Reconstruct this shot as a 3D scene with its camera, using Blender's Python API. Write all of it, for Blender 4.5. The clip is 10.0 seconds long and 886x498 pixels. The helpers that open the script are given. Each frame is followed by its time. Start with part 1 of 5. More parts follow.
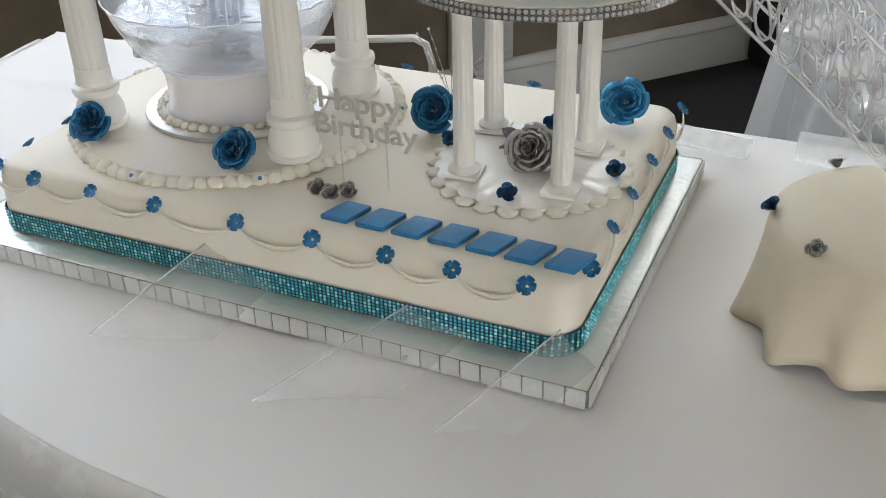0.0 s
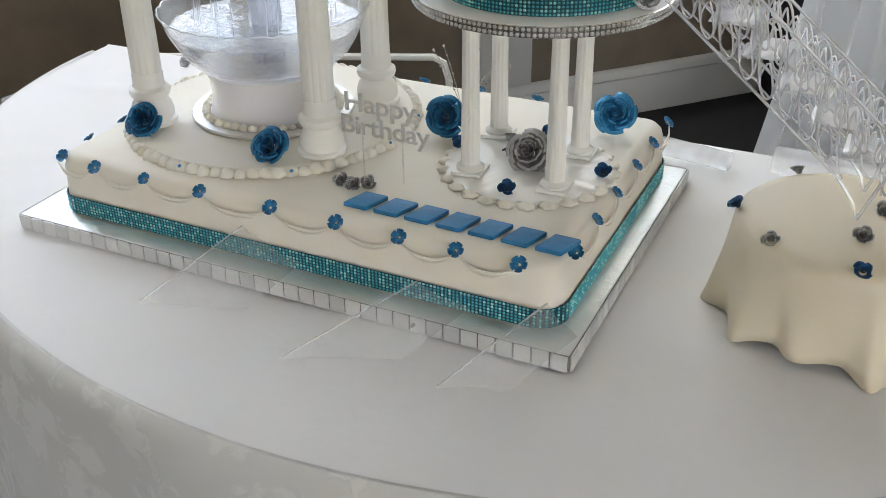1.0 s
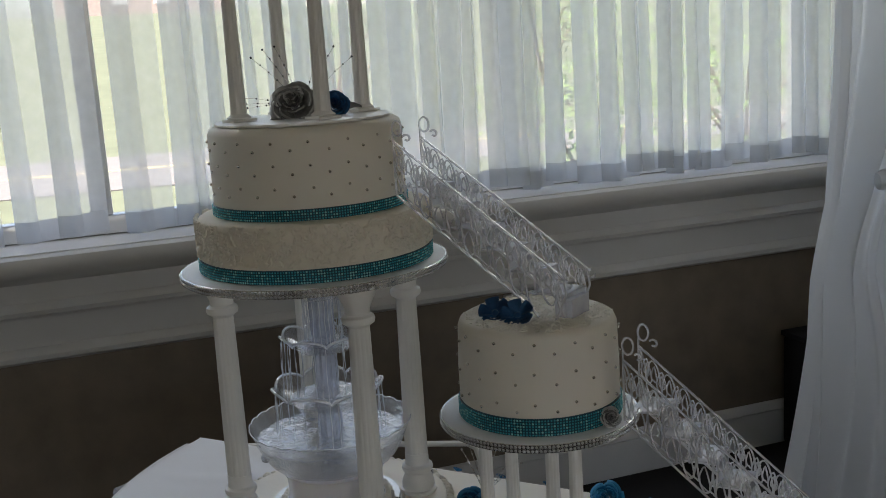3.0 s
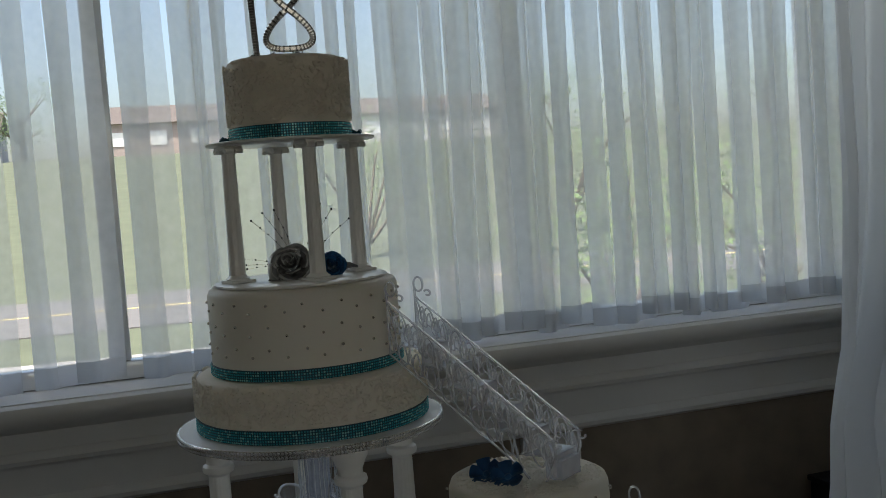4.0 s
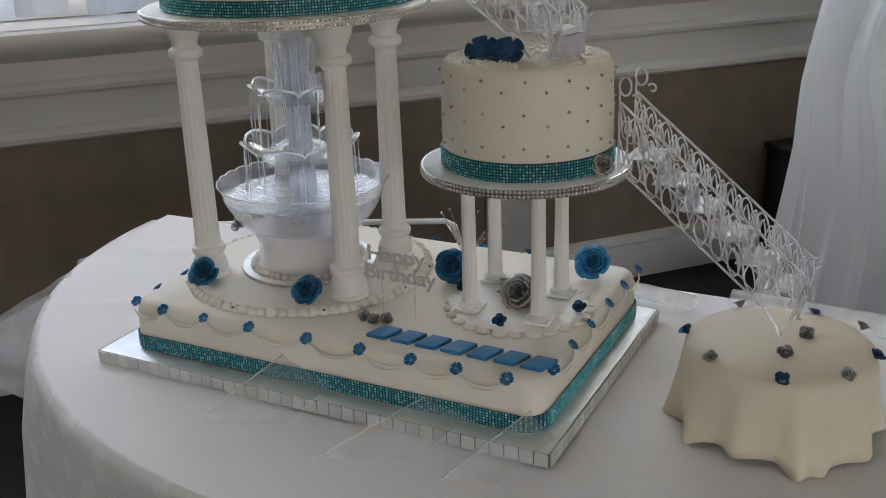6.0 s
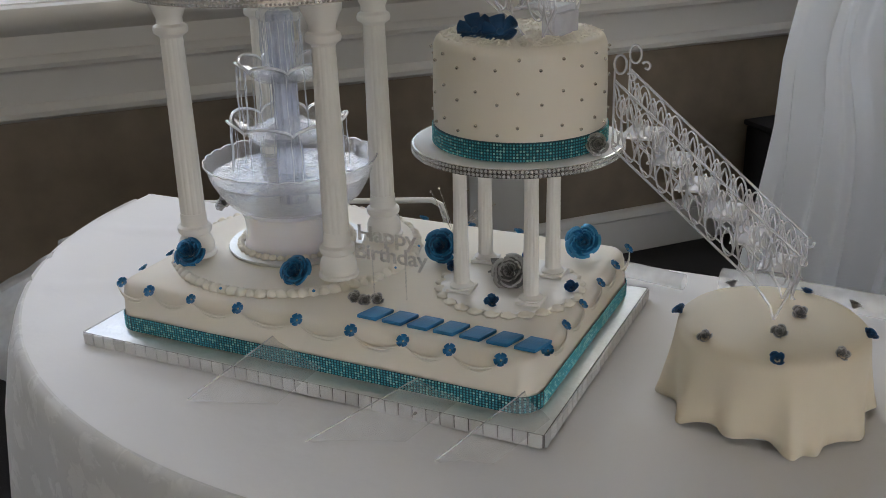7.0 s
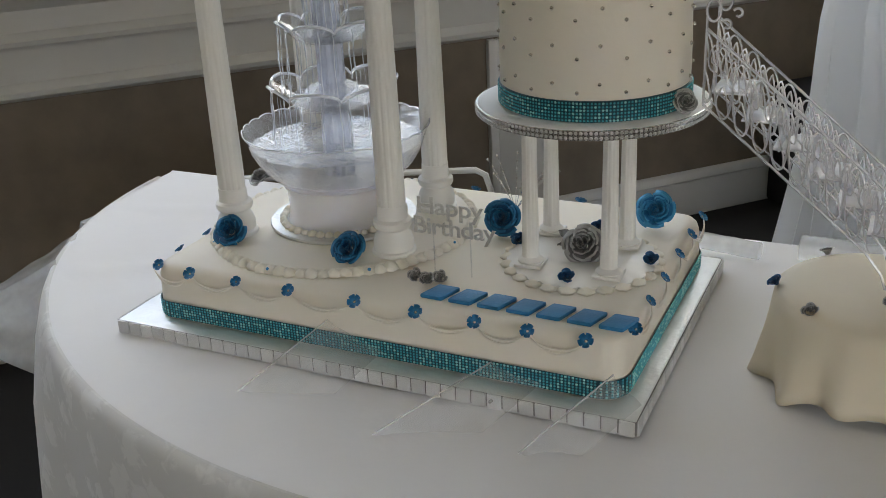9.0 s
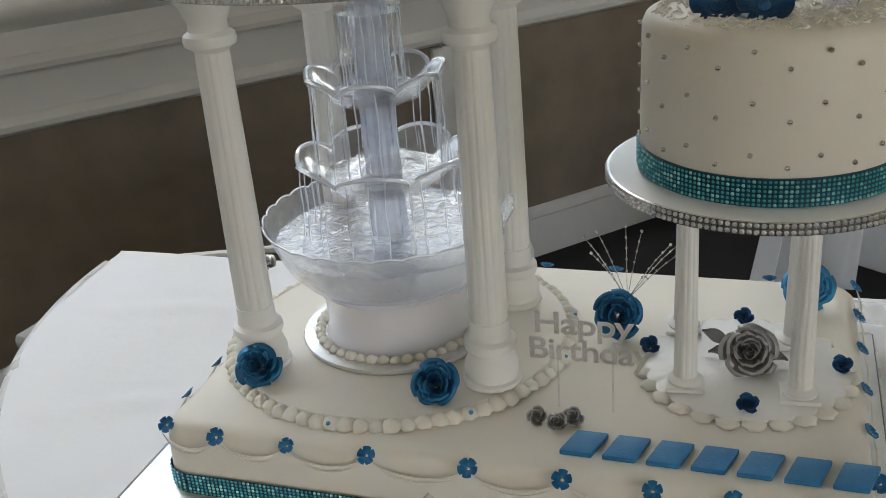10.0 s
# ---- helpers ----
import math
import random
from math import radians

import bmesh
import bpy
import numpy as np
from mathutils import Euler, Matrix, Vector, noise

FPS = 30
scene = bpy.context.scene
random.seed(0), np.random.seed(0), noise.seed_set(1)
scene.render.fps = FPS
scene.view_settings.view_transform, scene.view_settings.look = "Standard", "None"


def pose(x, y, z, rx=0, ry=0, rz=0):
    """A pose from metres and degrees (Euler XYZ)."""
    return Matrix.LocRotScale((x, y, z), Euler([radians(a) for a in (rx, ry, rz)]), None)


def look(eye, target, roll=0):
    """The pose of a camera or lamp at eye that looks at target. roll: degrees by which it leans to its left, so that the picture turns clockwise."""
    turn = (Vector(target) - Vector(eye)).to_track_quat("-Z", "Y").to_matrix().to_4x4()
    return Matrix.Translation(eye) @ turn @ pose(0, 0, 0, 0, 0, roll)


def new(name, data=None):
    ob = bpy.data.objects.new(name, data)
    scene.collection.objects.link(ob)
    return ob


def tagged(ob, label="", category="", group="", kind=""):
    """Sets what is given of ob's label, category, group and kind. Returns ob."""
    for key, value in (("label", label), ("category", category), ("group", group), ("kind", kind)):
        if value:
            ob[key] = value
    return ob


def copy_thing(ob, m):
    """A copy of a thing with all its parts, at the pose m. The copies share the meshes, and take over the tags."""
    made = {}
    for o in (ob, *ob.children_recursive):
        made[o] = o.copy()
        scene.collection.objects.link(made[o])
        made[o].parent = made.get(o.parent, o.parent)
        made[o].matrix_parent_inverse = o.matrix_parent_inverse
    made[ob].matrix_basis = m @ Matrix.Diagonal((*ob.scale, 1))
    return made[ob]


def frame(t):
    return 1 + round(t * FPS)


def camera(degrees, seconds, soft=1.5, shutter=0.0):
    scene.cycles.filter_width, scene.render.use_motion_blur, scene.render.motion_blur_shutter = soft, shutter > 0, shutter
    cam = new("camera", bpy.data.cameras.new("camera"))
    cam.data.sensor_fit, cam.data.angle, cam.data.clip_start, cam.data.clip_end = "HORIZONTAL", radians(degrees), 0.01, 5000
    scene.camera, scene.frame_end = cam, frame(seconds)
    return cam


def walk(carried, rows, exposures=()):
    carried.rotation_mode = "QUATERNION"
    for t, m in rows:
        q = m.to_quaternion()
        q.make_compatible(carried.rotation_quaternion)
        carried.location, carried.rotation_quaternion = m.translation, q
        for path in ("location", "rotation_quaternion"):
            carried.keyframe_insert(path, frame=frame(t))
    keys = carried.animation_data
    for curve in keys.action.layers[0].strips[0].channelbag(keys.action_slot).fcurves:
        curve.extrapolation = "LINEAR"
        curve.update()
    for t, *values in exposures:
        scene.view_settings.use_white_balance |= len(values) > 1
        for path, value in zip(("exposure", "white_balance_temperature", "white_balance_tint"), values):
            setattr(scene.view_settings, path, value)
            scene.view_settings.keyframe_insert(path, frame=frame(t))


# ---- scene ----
cam = camera(46.5, 10.0, 0.8)
PATH = [
    (0, (0.017, 0.054, 1.224), (-0.695, 1.601, 0.175), -1.7),
    (0.5, (0.037, 0.017, 1.236), (-0.802, 1.453, 0.125), -3.6),
    (1, (0.079, -0.05, 1.253), (-0.681, 1.506, 0.252), -0.8),
    (1.5, (0.167, -0.105, 1.295), (-0.711, 1.477, 0.443), -1.7),
    (2, (0.223, -0.128, 1.326), (-0.712, 1.46, 0.547), -2.5),
    (2.3, (0.236, -0.167, 1.355), (-0.706, 1.468, 0.691), -2.2),
    (2.5, (0.248, -0.18, 1.384), (-0.742, 1.448, 0.777), -3.1),
    (3, (0.232, -0.267, 1.426), (-0.706, 1.456, 1.038), -3.5),
    (3.2, (0.245, -0.272, 1.434), (-0.701, 1.466, 1.142), -3.6),
    (3.75, (0.269, -0.263, 1.458), (-0.706, 1.469, 1.335), -3.8),
    (4.3, (0.293, -0.253, 1.457), (-0.71, 1.471, 1.298), -4.0),
    (4.5, (0.284, -0.251, 1.446), (-0.701, 1.479, 1.246), -3.7),
    (5, (0.247, -0.244, 1.389), (-0.704, 1.466, 0.972), -2.4),
    (5.5, (0.206, -0.229, 1.333), (-0.719, 1.426, 0.697), -2.1),
    (6, (0.194, -0.225, 1.308), (-0.673, 1.437, 0.61), -2.0),
    (7.5, (0.161, -0.222, 1.307), (-0.64, 1.448, 0.553), -1.4),
    (8, (0.154, -0.223, 1.3), (-0.626, 1.453, 0.537), -1.2),
    (8.5, (0.143, -0.223, 1.294), (-0.635, 1.445, 0.513), -1.4),
    (9, (0.07, -0.173, 1.271), (-0.741, 1.478, 0.487), -2.9),
    (9.5, (-0.07, -0.052, 1.265), (-0.8, 1.64, 0.487), -4.1),
    (10, (-0.227, 0.044, 1.269), (-0.829, 1.768, 0.454), -4.8),
]
EXPOSURES = [(0.0, 3.25, 7080, 14), (1.0, 3.25, 7080, 14), (1.5, 3.2, 7080, 14), (2.0, 2.7, 7130, 14), (2.5, 2.35, 6930, 14), (3.0, 1.6, 6730, 14), (4.3, 0.9, 6500, 9), (4.5, 0.95, 6500, 9),
             (5.0, 1.48, 6520, 14), (5.5, 2.25, 6880, 17), (6.0, 2.55, 7030, 17), (8.0, 2.55, 7180, 16), (10.0, 2.82, 7130, 13)]
walk(cam, [(t, look(eye, target, roll)) for t, eye, target, roll in PATH], EXPOSURES)

# ---- light ----
world = bpy.data.worlds.new("sky")
scene.world = world
world.use_nodes = True
wn = world.node_tree.nodes
sky = wn.new("ShaderNodeTexSky")
sky.sky_type, sky.sun_disc = "NISHITA", False
sky.sun_elevation, sky.sun_rotation = radians(50), radians(200)
sky.air_density, sky.dust_density = 1.0, 3.5
world.node_tree.links.new(sky.outputs[0], wn["Background"].inputs[0])
wn["Background"].inputs[1].default_value = 0.15
sun = new("sun", bpy.data.lights.new("sun", "SUN"))
sun.data.energy, sun.data.angle, sun.data.color = 5.0, radians(0.5), (1.0, 0.95, 0.87)
sun.matrix_world = look((-1.4, -3.9, 6), (0, 0, 0))

def window_light(name, m, wide, high, watts, color):
    """Stands in a window's opening for daylight; the south opening is unseen and added."""
    ob = new(name, bpy.data.lights.new(name, "AREA"))
    ob.data.shape, ob.data.size, ob.data.size_y, ob.data.energy, ob.data.color = "RECTANGLE", wide, high, watts, color
    ob.matrix_world = m
    return ob


ROOM = pose(-2.036, 1.451, 0, 0, 0, 48)
window_light("north_window_light", ROOM @ pose(0.8, -0.02, 2.22, -62, 0, 0), 5.4, 0.30, 5.0, (0.90, 0.96, 1.0))
# Warm fill added from an unseen opening to brighten the cakes' front faces.
window_light("south_fill_light", ROOM @ pose(0.5, -7.48, 1.55, 90, 0, 0), 6.0, 1.6, 2.6, (1.0, 0.87, 0.70))

# ---- materials ----
def material(name, color, rough=0.5, metal=0.0, vary=0.08, scale=40.0, bump=0.0, bump_scale=300.0,
             spec=0.5, trans=0.0, ior=1.45, sub=0.0, alpha=1.0, sheen=0.0, random_part=0.0, coat=0.0, edge_color=None):
    m = bpy.data.materials.new(name)
    m.use_nodes = True
    nt, n = m.node_tree, m.node_tree.nodes
    b = n["Principled BSDF"]
    tc = n.new("ShaderNodeTexCoord")
    nz = n.new("ShaderNodeTexNoise")
    nz.inputs["Scale"].default_value, nz.inputs["Detail"].default_value = scale, 5
    nt.links.new(tc.outputs["Object"], nz.inputs["Vector"])
    mix = n.new("ShaderNodeMix")
    mix.data_type = "RGBA"
    mix.inputs["A"].default_value = (*[c * (1 - vary) for c in color], 1)
    mix.inputs["B"].default_value = (*[min(1, c * (1 + vary)) for c in color], 1)
    nt.links.new(nz.outputs["Fac"], mix.inputs["Factor"])
    out = mix.outputs["Result"]
    if random_part:
        info = n.new("ShaderNodeObjectInfo")
        hsv = n.new("ShaderNodeHueSaturation")
        mr = n.new("ShaderNodeMapRange")
        mr.inputs["To Min"].default_value, mr.inputs["To Max"].default_value = 1 - random_part, 1 + random_part
        nt.links.new(info.outputs["Random"], mr.inputs["Value"])
        nt.links.new(mr.outputs["Result"], hsv.inputs["Value"])
        nt.links.new(out, hsv.inputs["Color"])
        out = hsv.outputs["Color"]
    # mixes in a paler colour where the mesh is pointed
    if edge_color:
        geo, edge_mask, pale_edge = n.new("ShaderNodeNewGeometry"), n.new("ShaderNodeMapRange"), n.new("ShaderNodeMix")
        pale_edge.data_type = "RGBA"
        edge_mask.inputs["From Min"].default_value, edge_mask.inputs["From Max"].default_value = 0.52, 0.62
        pale_edge.inputs["B"].default_value = (*edge_color, 1)
        nt.links.new(geo.outputs["Pointiness"], edge_mask.inputs["Value"])
        nt.links.new(edge_mask.outputs["Result"], pale_edge.inputs["Factor"])
        nt.links.new(out, pale_edge.inputs["A"])
        out = pale_edge.outputs["Result"]
    nt.links.new(out, b.inputs["Base Color"])
    b.inputs["Roughness"].default_value, b.inputs["Metallic"].default_value = rough, metal
    b.inputs["Specular IOR Level"].default_value, b.inputs["IOR"].default_value = spec, ior
    b.inputs["Transmission Weight"].default_value = trans
    b.inputs["Alpha"].default_value = alpha
    b.inputs["Sheen Weight"].default_value, b.inputs["Coat Weight"].default_value = sheen, coat
    if sub:
        b.inputs["Subsurface Weight"].default_value, b.inputs["Subsurface Scale"].default_value = sub, 0.01
        b.inputs["Subsurface Radius"].default_value = (1.0, 0.8, 0.6)
    if bump:
        nb = n.new("ShaderNodeTexNoise")
        nb.inputs["Scale"].default_value, nb.inputs["Detail"].default_value = bump_scale, 4
        nt.links.new(tc.outputs["Object"], nb.inputs["Vector"])
        bp = n.new("ShaderNodeBump")
        bp.inputs["Strength"].default_value, bp.inputs["Distance"].default_value = bump, 0.002
        nt.links.new(nb.outputs["Fac"], bp.inputs["Height"])
        nt.links.new(bp.outputs["Normal"], b.inputs["Normal"])
    return m


def sheer(name, color, clear, weave=900.0, uneven=0.0):
    """A thin fabric that lets part of the light through."""
    m = bpy.data.materials.new(name)
    m.use_nodes = True
    nt, n = m.node_tree, m.node_tree.nodes
    n.remove(n["Principled BSDF"])
    d, t, tr = n.new("ShaderNodeBsdfDiffuse"), n.new("ShaderNodeBsdfTranslucent"), n.new("ShaderNodeBsdfTransparent")
    d.inputs[0].default_value = t.inputs[0].default_value = (*color, 1)
    a, b = n.new("ShaderNodeMixShader"), n.new("ShaderNodeMixShader")
    a.inputs[0].default_value = 0.6
    nt.links.new(d.outputs[0], a.inputs[1])
    nt.links.new(t.outputs[0], a.inputs[2])
    tc, nz, mr = n.new("ShaderNodeTexCoord"), n.new("ShaderNodeTexNoise"), n.new("ShaderNodeMapRange")
    nz.inputs["Scale"].default_value = weave
    mr.inputs["To Min"].default_value, mr.inputs["To Max"].default_value = 1 - clear - 0.08, 1 - clear + 0.08
    nt.links.new(tc.outputs["Object"], nz.inputs["Vector"])
    nt.links.new(nz.outputs["Fac"], mr.inputs["Value"])
    info, add = n.new("ShaderNodeObjectInfo"), n.new("ShaderNodeMath")
    add.operation = "MULTIPLY_ADD"
    add.inputs[1].default_value = uneven
    nt.links.new(info.outputs["Random"], add.inputs[0])
    nt.links.new(mr.outputs["Result"], add.inputs[2])
    nt.links.new(add.outputs[0], b.inputs[0])
    nt.links.new(tr.outputs[0], b.inputs[1])
    nt.links.new(a.outputs[0], b.inputs[2])
    nt.links.new(b.outputs[0], n["Material Output"].inputs[0])
    return m


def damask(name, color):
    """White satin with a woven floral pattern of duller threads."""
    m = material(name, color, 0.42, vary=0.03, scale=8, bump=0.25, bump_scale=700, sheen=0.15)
    nt, n = m.node_tree, m.node_tree.nodes
    b = n["Principled BSDF"]
    tc = n["Texture Coordinate"]
    nz, vo, add, ramp = n.new("ShaderNodeTexNoise"), n.new("ShaderNodeTexVoronoi"), n.new("ShaderNodeMath"), n.new("ShaderNodeValToRGB")
    nz.inputs["Scale"].default_value, nz.inputs["Detail"].default_value, nz.inputs["Distortion"].default_value = 42, 4, 1.8
    vo.inputs["Scale"].default_value = 20
    nt.links.new(tc.outputs["Object"], nz.inputs["Vector"])
    nt.links.new(tc.outputs["Object"], vo.inputs["Vector"])
    nt.links.new(nz.outputs["Fac"], add.inputs[0])
    nt.links.new(vo.outputs["Distance"], add.inputs[1])
    ramp.color_ramp.elements[0].position, ramp.color_ramp.elements[1].position = 0.80, 0.95
    ramp.color_ramp.elements[0].color, ramp.color_ramp.elements[1].color = (0.30, 0.30, 0.30, 1), (0.62, 0.62, 0.62, 1)
    nt.links.new(add.outputs[0], ramp.inputs[0])
    nt.links.new(ramp.outputs[0], b.inputs["Roughness"])
    bp = n.new("ShaderNodeBump")
    bp.inputs["Strength"].default_value, bp.inputs["Distance"].default_value = 0.5, 0.002
    nt.links.new(ramp.outputs[0], bp.inputs["Height"])
    nt.links.new(bp.outputs["Normal"], b.inputs["Normal"])
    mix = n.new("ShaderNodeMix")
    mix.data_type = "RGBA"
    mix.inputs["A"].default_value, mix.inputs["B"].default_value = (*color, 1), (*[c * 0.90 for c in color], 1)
    ink = n.new("ShaderNodeMapRange")
    ink.inputs["From Min"].default_value, ink.inputs["From Max"].default_value = 0.30, 0.62
    nt.links.new(ramp.outputs[0], ink.inputs["Value"])
    nt.links.new(ink.outputs["Result"], mix.inputs["Factor"])
    nt.links.new(mix.outputs["Result"], b.inputs["Base Color"])
    return m


def thin_plastic(name, color, clear, rough=0.08, bump=0.0, bump_scale=60.0, gloss=0.9, sheen=0.38):
    """Thin clear plastic or water: mostly see-through, a little milky, with a mirror-like skin."""
    m = bpy.data.materials.new(name)
    m.use_nodes = True
    nt, n = m.node_tree, m.node_tree.nodes
    n.remove(n["Principled BSDF"])
    tr, df, tl, gl, fr = (n.new("ShaderNodeBsdf" + k) for k in ("Transparent", "Diffuse", "Translucent", "Glossy", "Diffuse"))
    n.remove(fr)
    df.inputs[0].default_value = tl.inputs[0].default_value = (*color, 1)
    gl.inputs[0].default_value, gl.inputs["Roughness"].default_value = (gloss, gloss, gloss, 1), rough
    milky, body, skin = (n.new("ShaderNodeMixShader") for k in range(3))
    fres, edge = n.new("ShaderNodeLayerWeight"), n.new("ShaderNodeMath")
    edge.operation = "MULTIPLY_ADD"
    edge.inputs[1].default_value, edge.inputs[2].default_value = sheen, 0.05
    fres.inputs["Blend"].default_value = 0.25
    nt.links.new(fres.outputs["Facing"], edge.inputs[0])
    tc, nz, mr = n.new("ShaderNodeTexCoord"), n.new("ShaderNodeTexNoise"), n.new("ShaderNodeMapRange")
    nz.inputs["Scale"].default_value = 60
    mr.inputs["To Min"].default_value, mr.inputs["To Max"].default_value = max(0.0, 0.9 - clear), min(1.0, 1.1 - clear)
    nt.links.new(tc.outputs["Object"], nz.inputs["Vector"])
    nt.links.new(nz.outputs["Fac"], mr.inputs["Value"])
    nt.links.new(df.outputs[0], milky.inputs[1])
    nt.links.new(tl.outputs[0], milky.inputs[2])
    nt.links.new(mr.outputs["Result"], body.inputs[0])
    nt.links.new(tr.outputs[0], body.inputs[1])
    nt.links.new(milky.outputs[0], body.inputs[2])
    nt.links.new(edge.outputs[0], skin.inputs[0])
    nt.links.new(body.outputs[0], skin.inputs[1])
    nt.links.new(gl.outputs[0], skin.inputs[2])
    nt.links.new(skin.outputs[0], n["Material Output"].inputs[0])
    if bump:
        nb, bp = n.new("ShaderNodeTexNoise"), n.new("ShaderNodeBump")
        nb.inputs["Scale"].default_value, nb.inputs["Detail"].default_value = bump_scale, 3
        bp.inputs["Strength"].default_value, bp.inputs["Distance"].default_value = bump, 0.003
        nt.links.new(tc.outputs["Object"], nb.inputs["Vector"])
        nt.links.new(nb.outputs["Fac"], bp.inputs["Height"])
        for node in (gl, df, fres):
            nt.links.new(bp.outputs["Normal"], node.inputs["Normal"])
    return m


IVORY = material("ivory_fondant", (0.80, 0.755, 0.66), 0.5, vary=0.03, scale=25, bump=0.12, bump_scale=120, sub=0.15)
BEIGE = material("beige_fondant", (0.76, 0.675, 0.53), 0.5, vary=0.04, scale=25, bump=0.12, bump_scale=120, sub=0.15)
BUTTER = material("ivory_buttercream", (0.80, 0.745, 0.63), 0.6, vary=0.05, scale=60, bump=0.35, bump_scale=260, sub=0.1)
ICING = material("white_icing", (0.86, 0.82, 0.72), 0.55, vary=0.04, scale=90, bump=0.3, bump_scale=400, sub=0.1)
PLASTIC = material("white_plastic", (0.82, 0.81, 0.77), 0.28, vary=0.02, scale=30, bump=0.03, bump_scale=80, coat=0.2)
FOUNT = material("fountain_plastic", (0.84, 0.83, 0.86), 0.22, vary=0.02, scale=20, sub=0.3)
FOIL = material("silver_foil", (0.72, 0.73, 0.72), 0.32, 0.65, vary=0.12, scale=45, bump=0.55, bump_scale=140)
WHITEBOARD = material("white_cake_board", (0.82, 0.82, 0.82), 0.35, vary=0.03, scale=20, bump=0.1, bump_scale=150)
GLITTER = material("silver_glitter", (0.78, 0.78, 0.77), 0.42, 0.4, vary=0.30, scale=1100, bump=1.0, bump_scale=900, random_part=0.10)
GROOVE = material("dark_tile_gap", (0.24, 0.235, 0.23), 0.5, 0.3, vary=0.2, scale=200)
TEAL = material("teal_ribbon", (0.003, 0.055, 0.075), 0.4, 0.2, vary=0.15, scale=300)
TEALGEM = material("teal_rhinestone", (0.10, 0.54, 0.64), 0.14, 0.45, vary=0.45, scale=420)
CLEARGEM = material("clear_rhinestone", (0.92, 0.91, 0.88), 0.12, 0.6, vary=0.3, scale=350)
# Paler copy of the teal stone, with its glint put into the colour.
SPARK = material("teal_glint_rhinestone", (0.34, 0.78, 0.82), 0.12, 0.35, vary=0.3, scale=420)
PEARL = material("silver_dragee", (0.62, 0.60, 0.55), 0.18, 0.95, vary=0.1, scale=100)
BLUE = material("blue_sugar_petal", (0.004, 0.080, 0.195), 0.34, 0.3, vary=0.5, scale=160, bump=0.5, bump_scale=400, edge_color=(0.03, 0.16, 0.40))
NAVY = material("navy_sugar_petal", (0.006, 0.055, 0.15), 0.38, 0.25, vary=0.4, scale=120, bump=0.4, bump_scale=500, edge_color=(0.04, 0.14, 0.30))
AQUA = material("bright_blue_sugar", (0.005, 0.158, 0.36), 0.36, 0.2, vary=0.4, scale=200, bump=0.4, bump_scale=500, edge_color=(0.05, 0.30, 0.58))
LETTER = material("blue_letter_sugar", (0.02, 0.19, 0.41), 0.5, 0.1, vary=0.25, scale=90, bump=0.3, bump_scale=400)
GREY = material("silver_sugar_petal", (0.24, 0.24, 0.24), 0.36, 0.45, vary=0.4, scale=120, bump=0.4, bump_scale=500, edge_color=(0.52, 0.52, 0.51))
PETAL_EDGE = {BLUE: material("blue_petal_edge", (0.02, 0.18, 0.36), 0.30, 0.45, vary=0.4, scale=200), NAVY: material("navy_petal_edge", (0.02, 0.11, 0.26), 0.32, 0.4, vary=0.4, scale=200),
        AQUA: material("bright_blue_petal_edge", (0.04, 0.28, 0.52), 0.30, 0.4, vary=0.4, scale=200), GREY: material("silver_petal_edge", (0.50, 0.50, 0.49), 0.28, 0.7, vary=0.4, scale=200)}
SILVER = material("silver_glitter_card", (0.66, 0.64, 0.60), 0.30, 0.75, vary=0.35, scale=900, bump=0.8, bump_scale=1200)
CLEAR = thin_plastic("clear_plastic", (0.92, 0.95, 1.0), 0.95, 0.04, sheen=0.45)
FROST = thin_plastic("milky_clear_plastic", (0.88, 0.90, 0.96), 0.50, 0.10)
TUBE = thin_plastic("wet_tube_plastic", (0.70, 0.76, 0.92), 0.56, 0.04, bump=1.0, bump_scale=140, sheen=0.6)
# Milkier than the dishes: the rim's white highlight is put into its colour.
RIM = thin_plastic("rim_highlight_plastic", (0.93, 0.95, 1.0), 0.30, 0.05, gloss=1.0, sheen=0.8)
RAILCLEAR = thin_plastic("rail_plastic", (0.92, 0.93, 0.96), 0.60, 0.05, gloss=1.0, sheen=0.75)
WATER = thin_plastic("lit_water", (0.72, 0.79, 0.94), 0.56, 0.02, bump=1.0, bump_scale=120, sheen=0.9)
BASIN = thin_plastic("textured_clear_plastic", (0.86, 0.90, 1.0), 0.90, 0.03, bump=1.0, bump_scale=130, sheen=0.6)
STREAM = thin_plastic("water_stream", (0.90, 0.94, 1.0), 0.45, 0.03)
# Darker than the top's white: the hanging drop's shade is put into the colour.
CLOTH = damask("shaded_white_damask", (0.72, 0.72, 0.71))
TOPCLOTH = material("white_tablecloth", (0.80, 0.80, 0.81), 0.6, vary=0.03, scale=6, bump=0.25, bump_scale=60, sheen=0.2)
TULLE = sheer("white_tulle", (0.90, 0.91, 0.92), 0.68, weave=50.0)
ORGANZA = sheer("white_organza", (0.90, 0.91, 0.92), 0.77, weave=40.0)
HEM = sheer("organza_hem", (0.92, 0.93, 0.94), 0.66, weave=60.0)
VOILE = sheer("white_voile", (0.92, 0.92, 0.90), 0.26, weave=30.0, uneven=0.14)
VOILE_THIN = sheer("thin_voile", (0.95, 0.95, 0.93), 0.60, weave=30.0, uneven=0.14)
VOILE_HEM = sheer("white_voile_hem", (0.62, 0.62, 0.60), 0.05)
DRAPE = sheer("white_drape", (0.88, 0.90, 0.92), 0.02)
TRIM = material("painted_trim", (0.58, 0.57, 0.55), 0.42, vary=0.06, scale=5, bump=0.05, bump_scale=40)
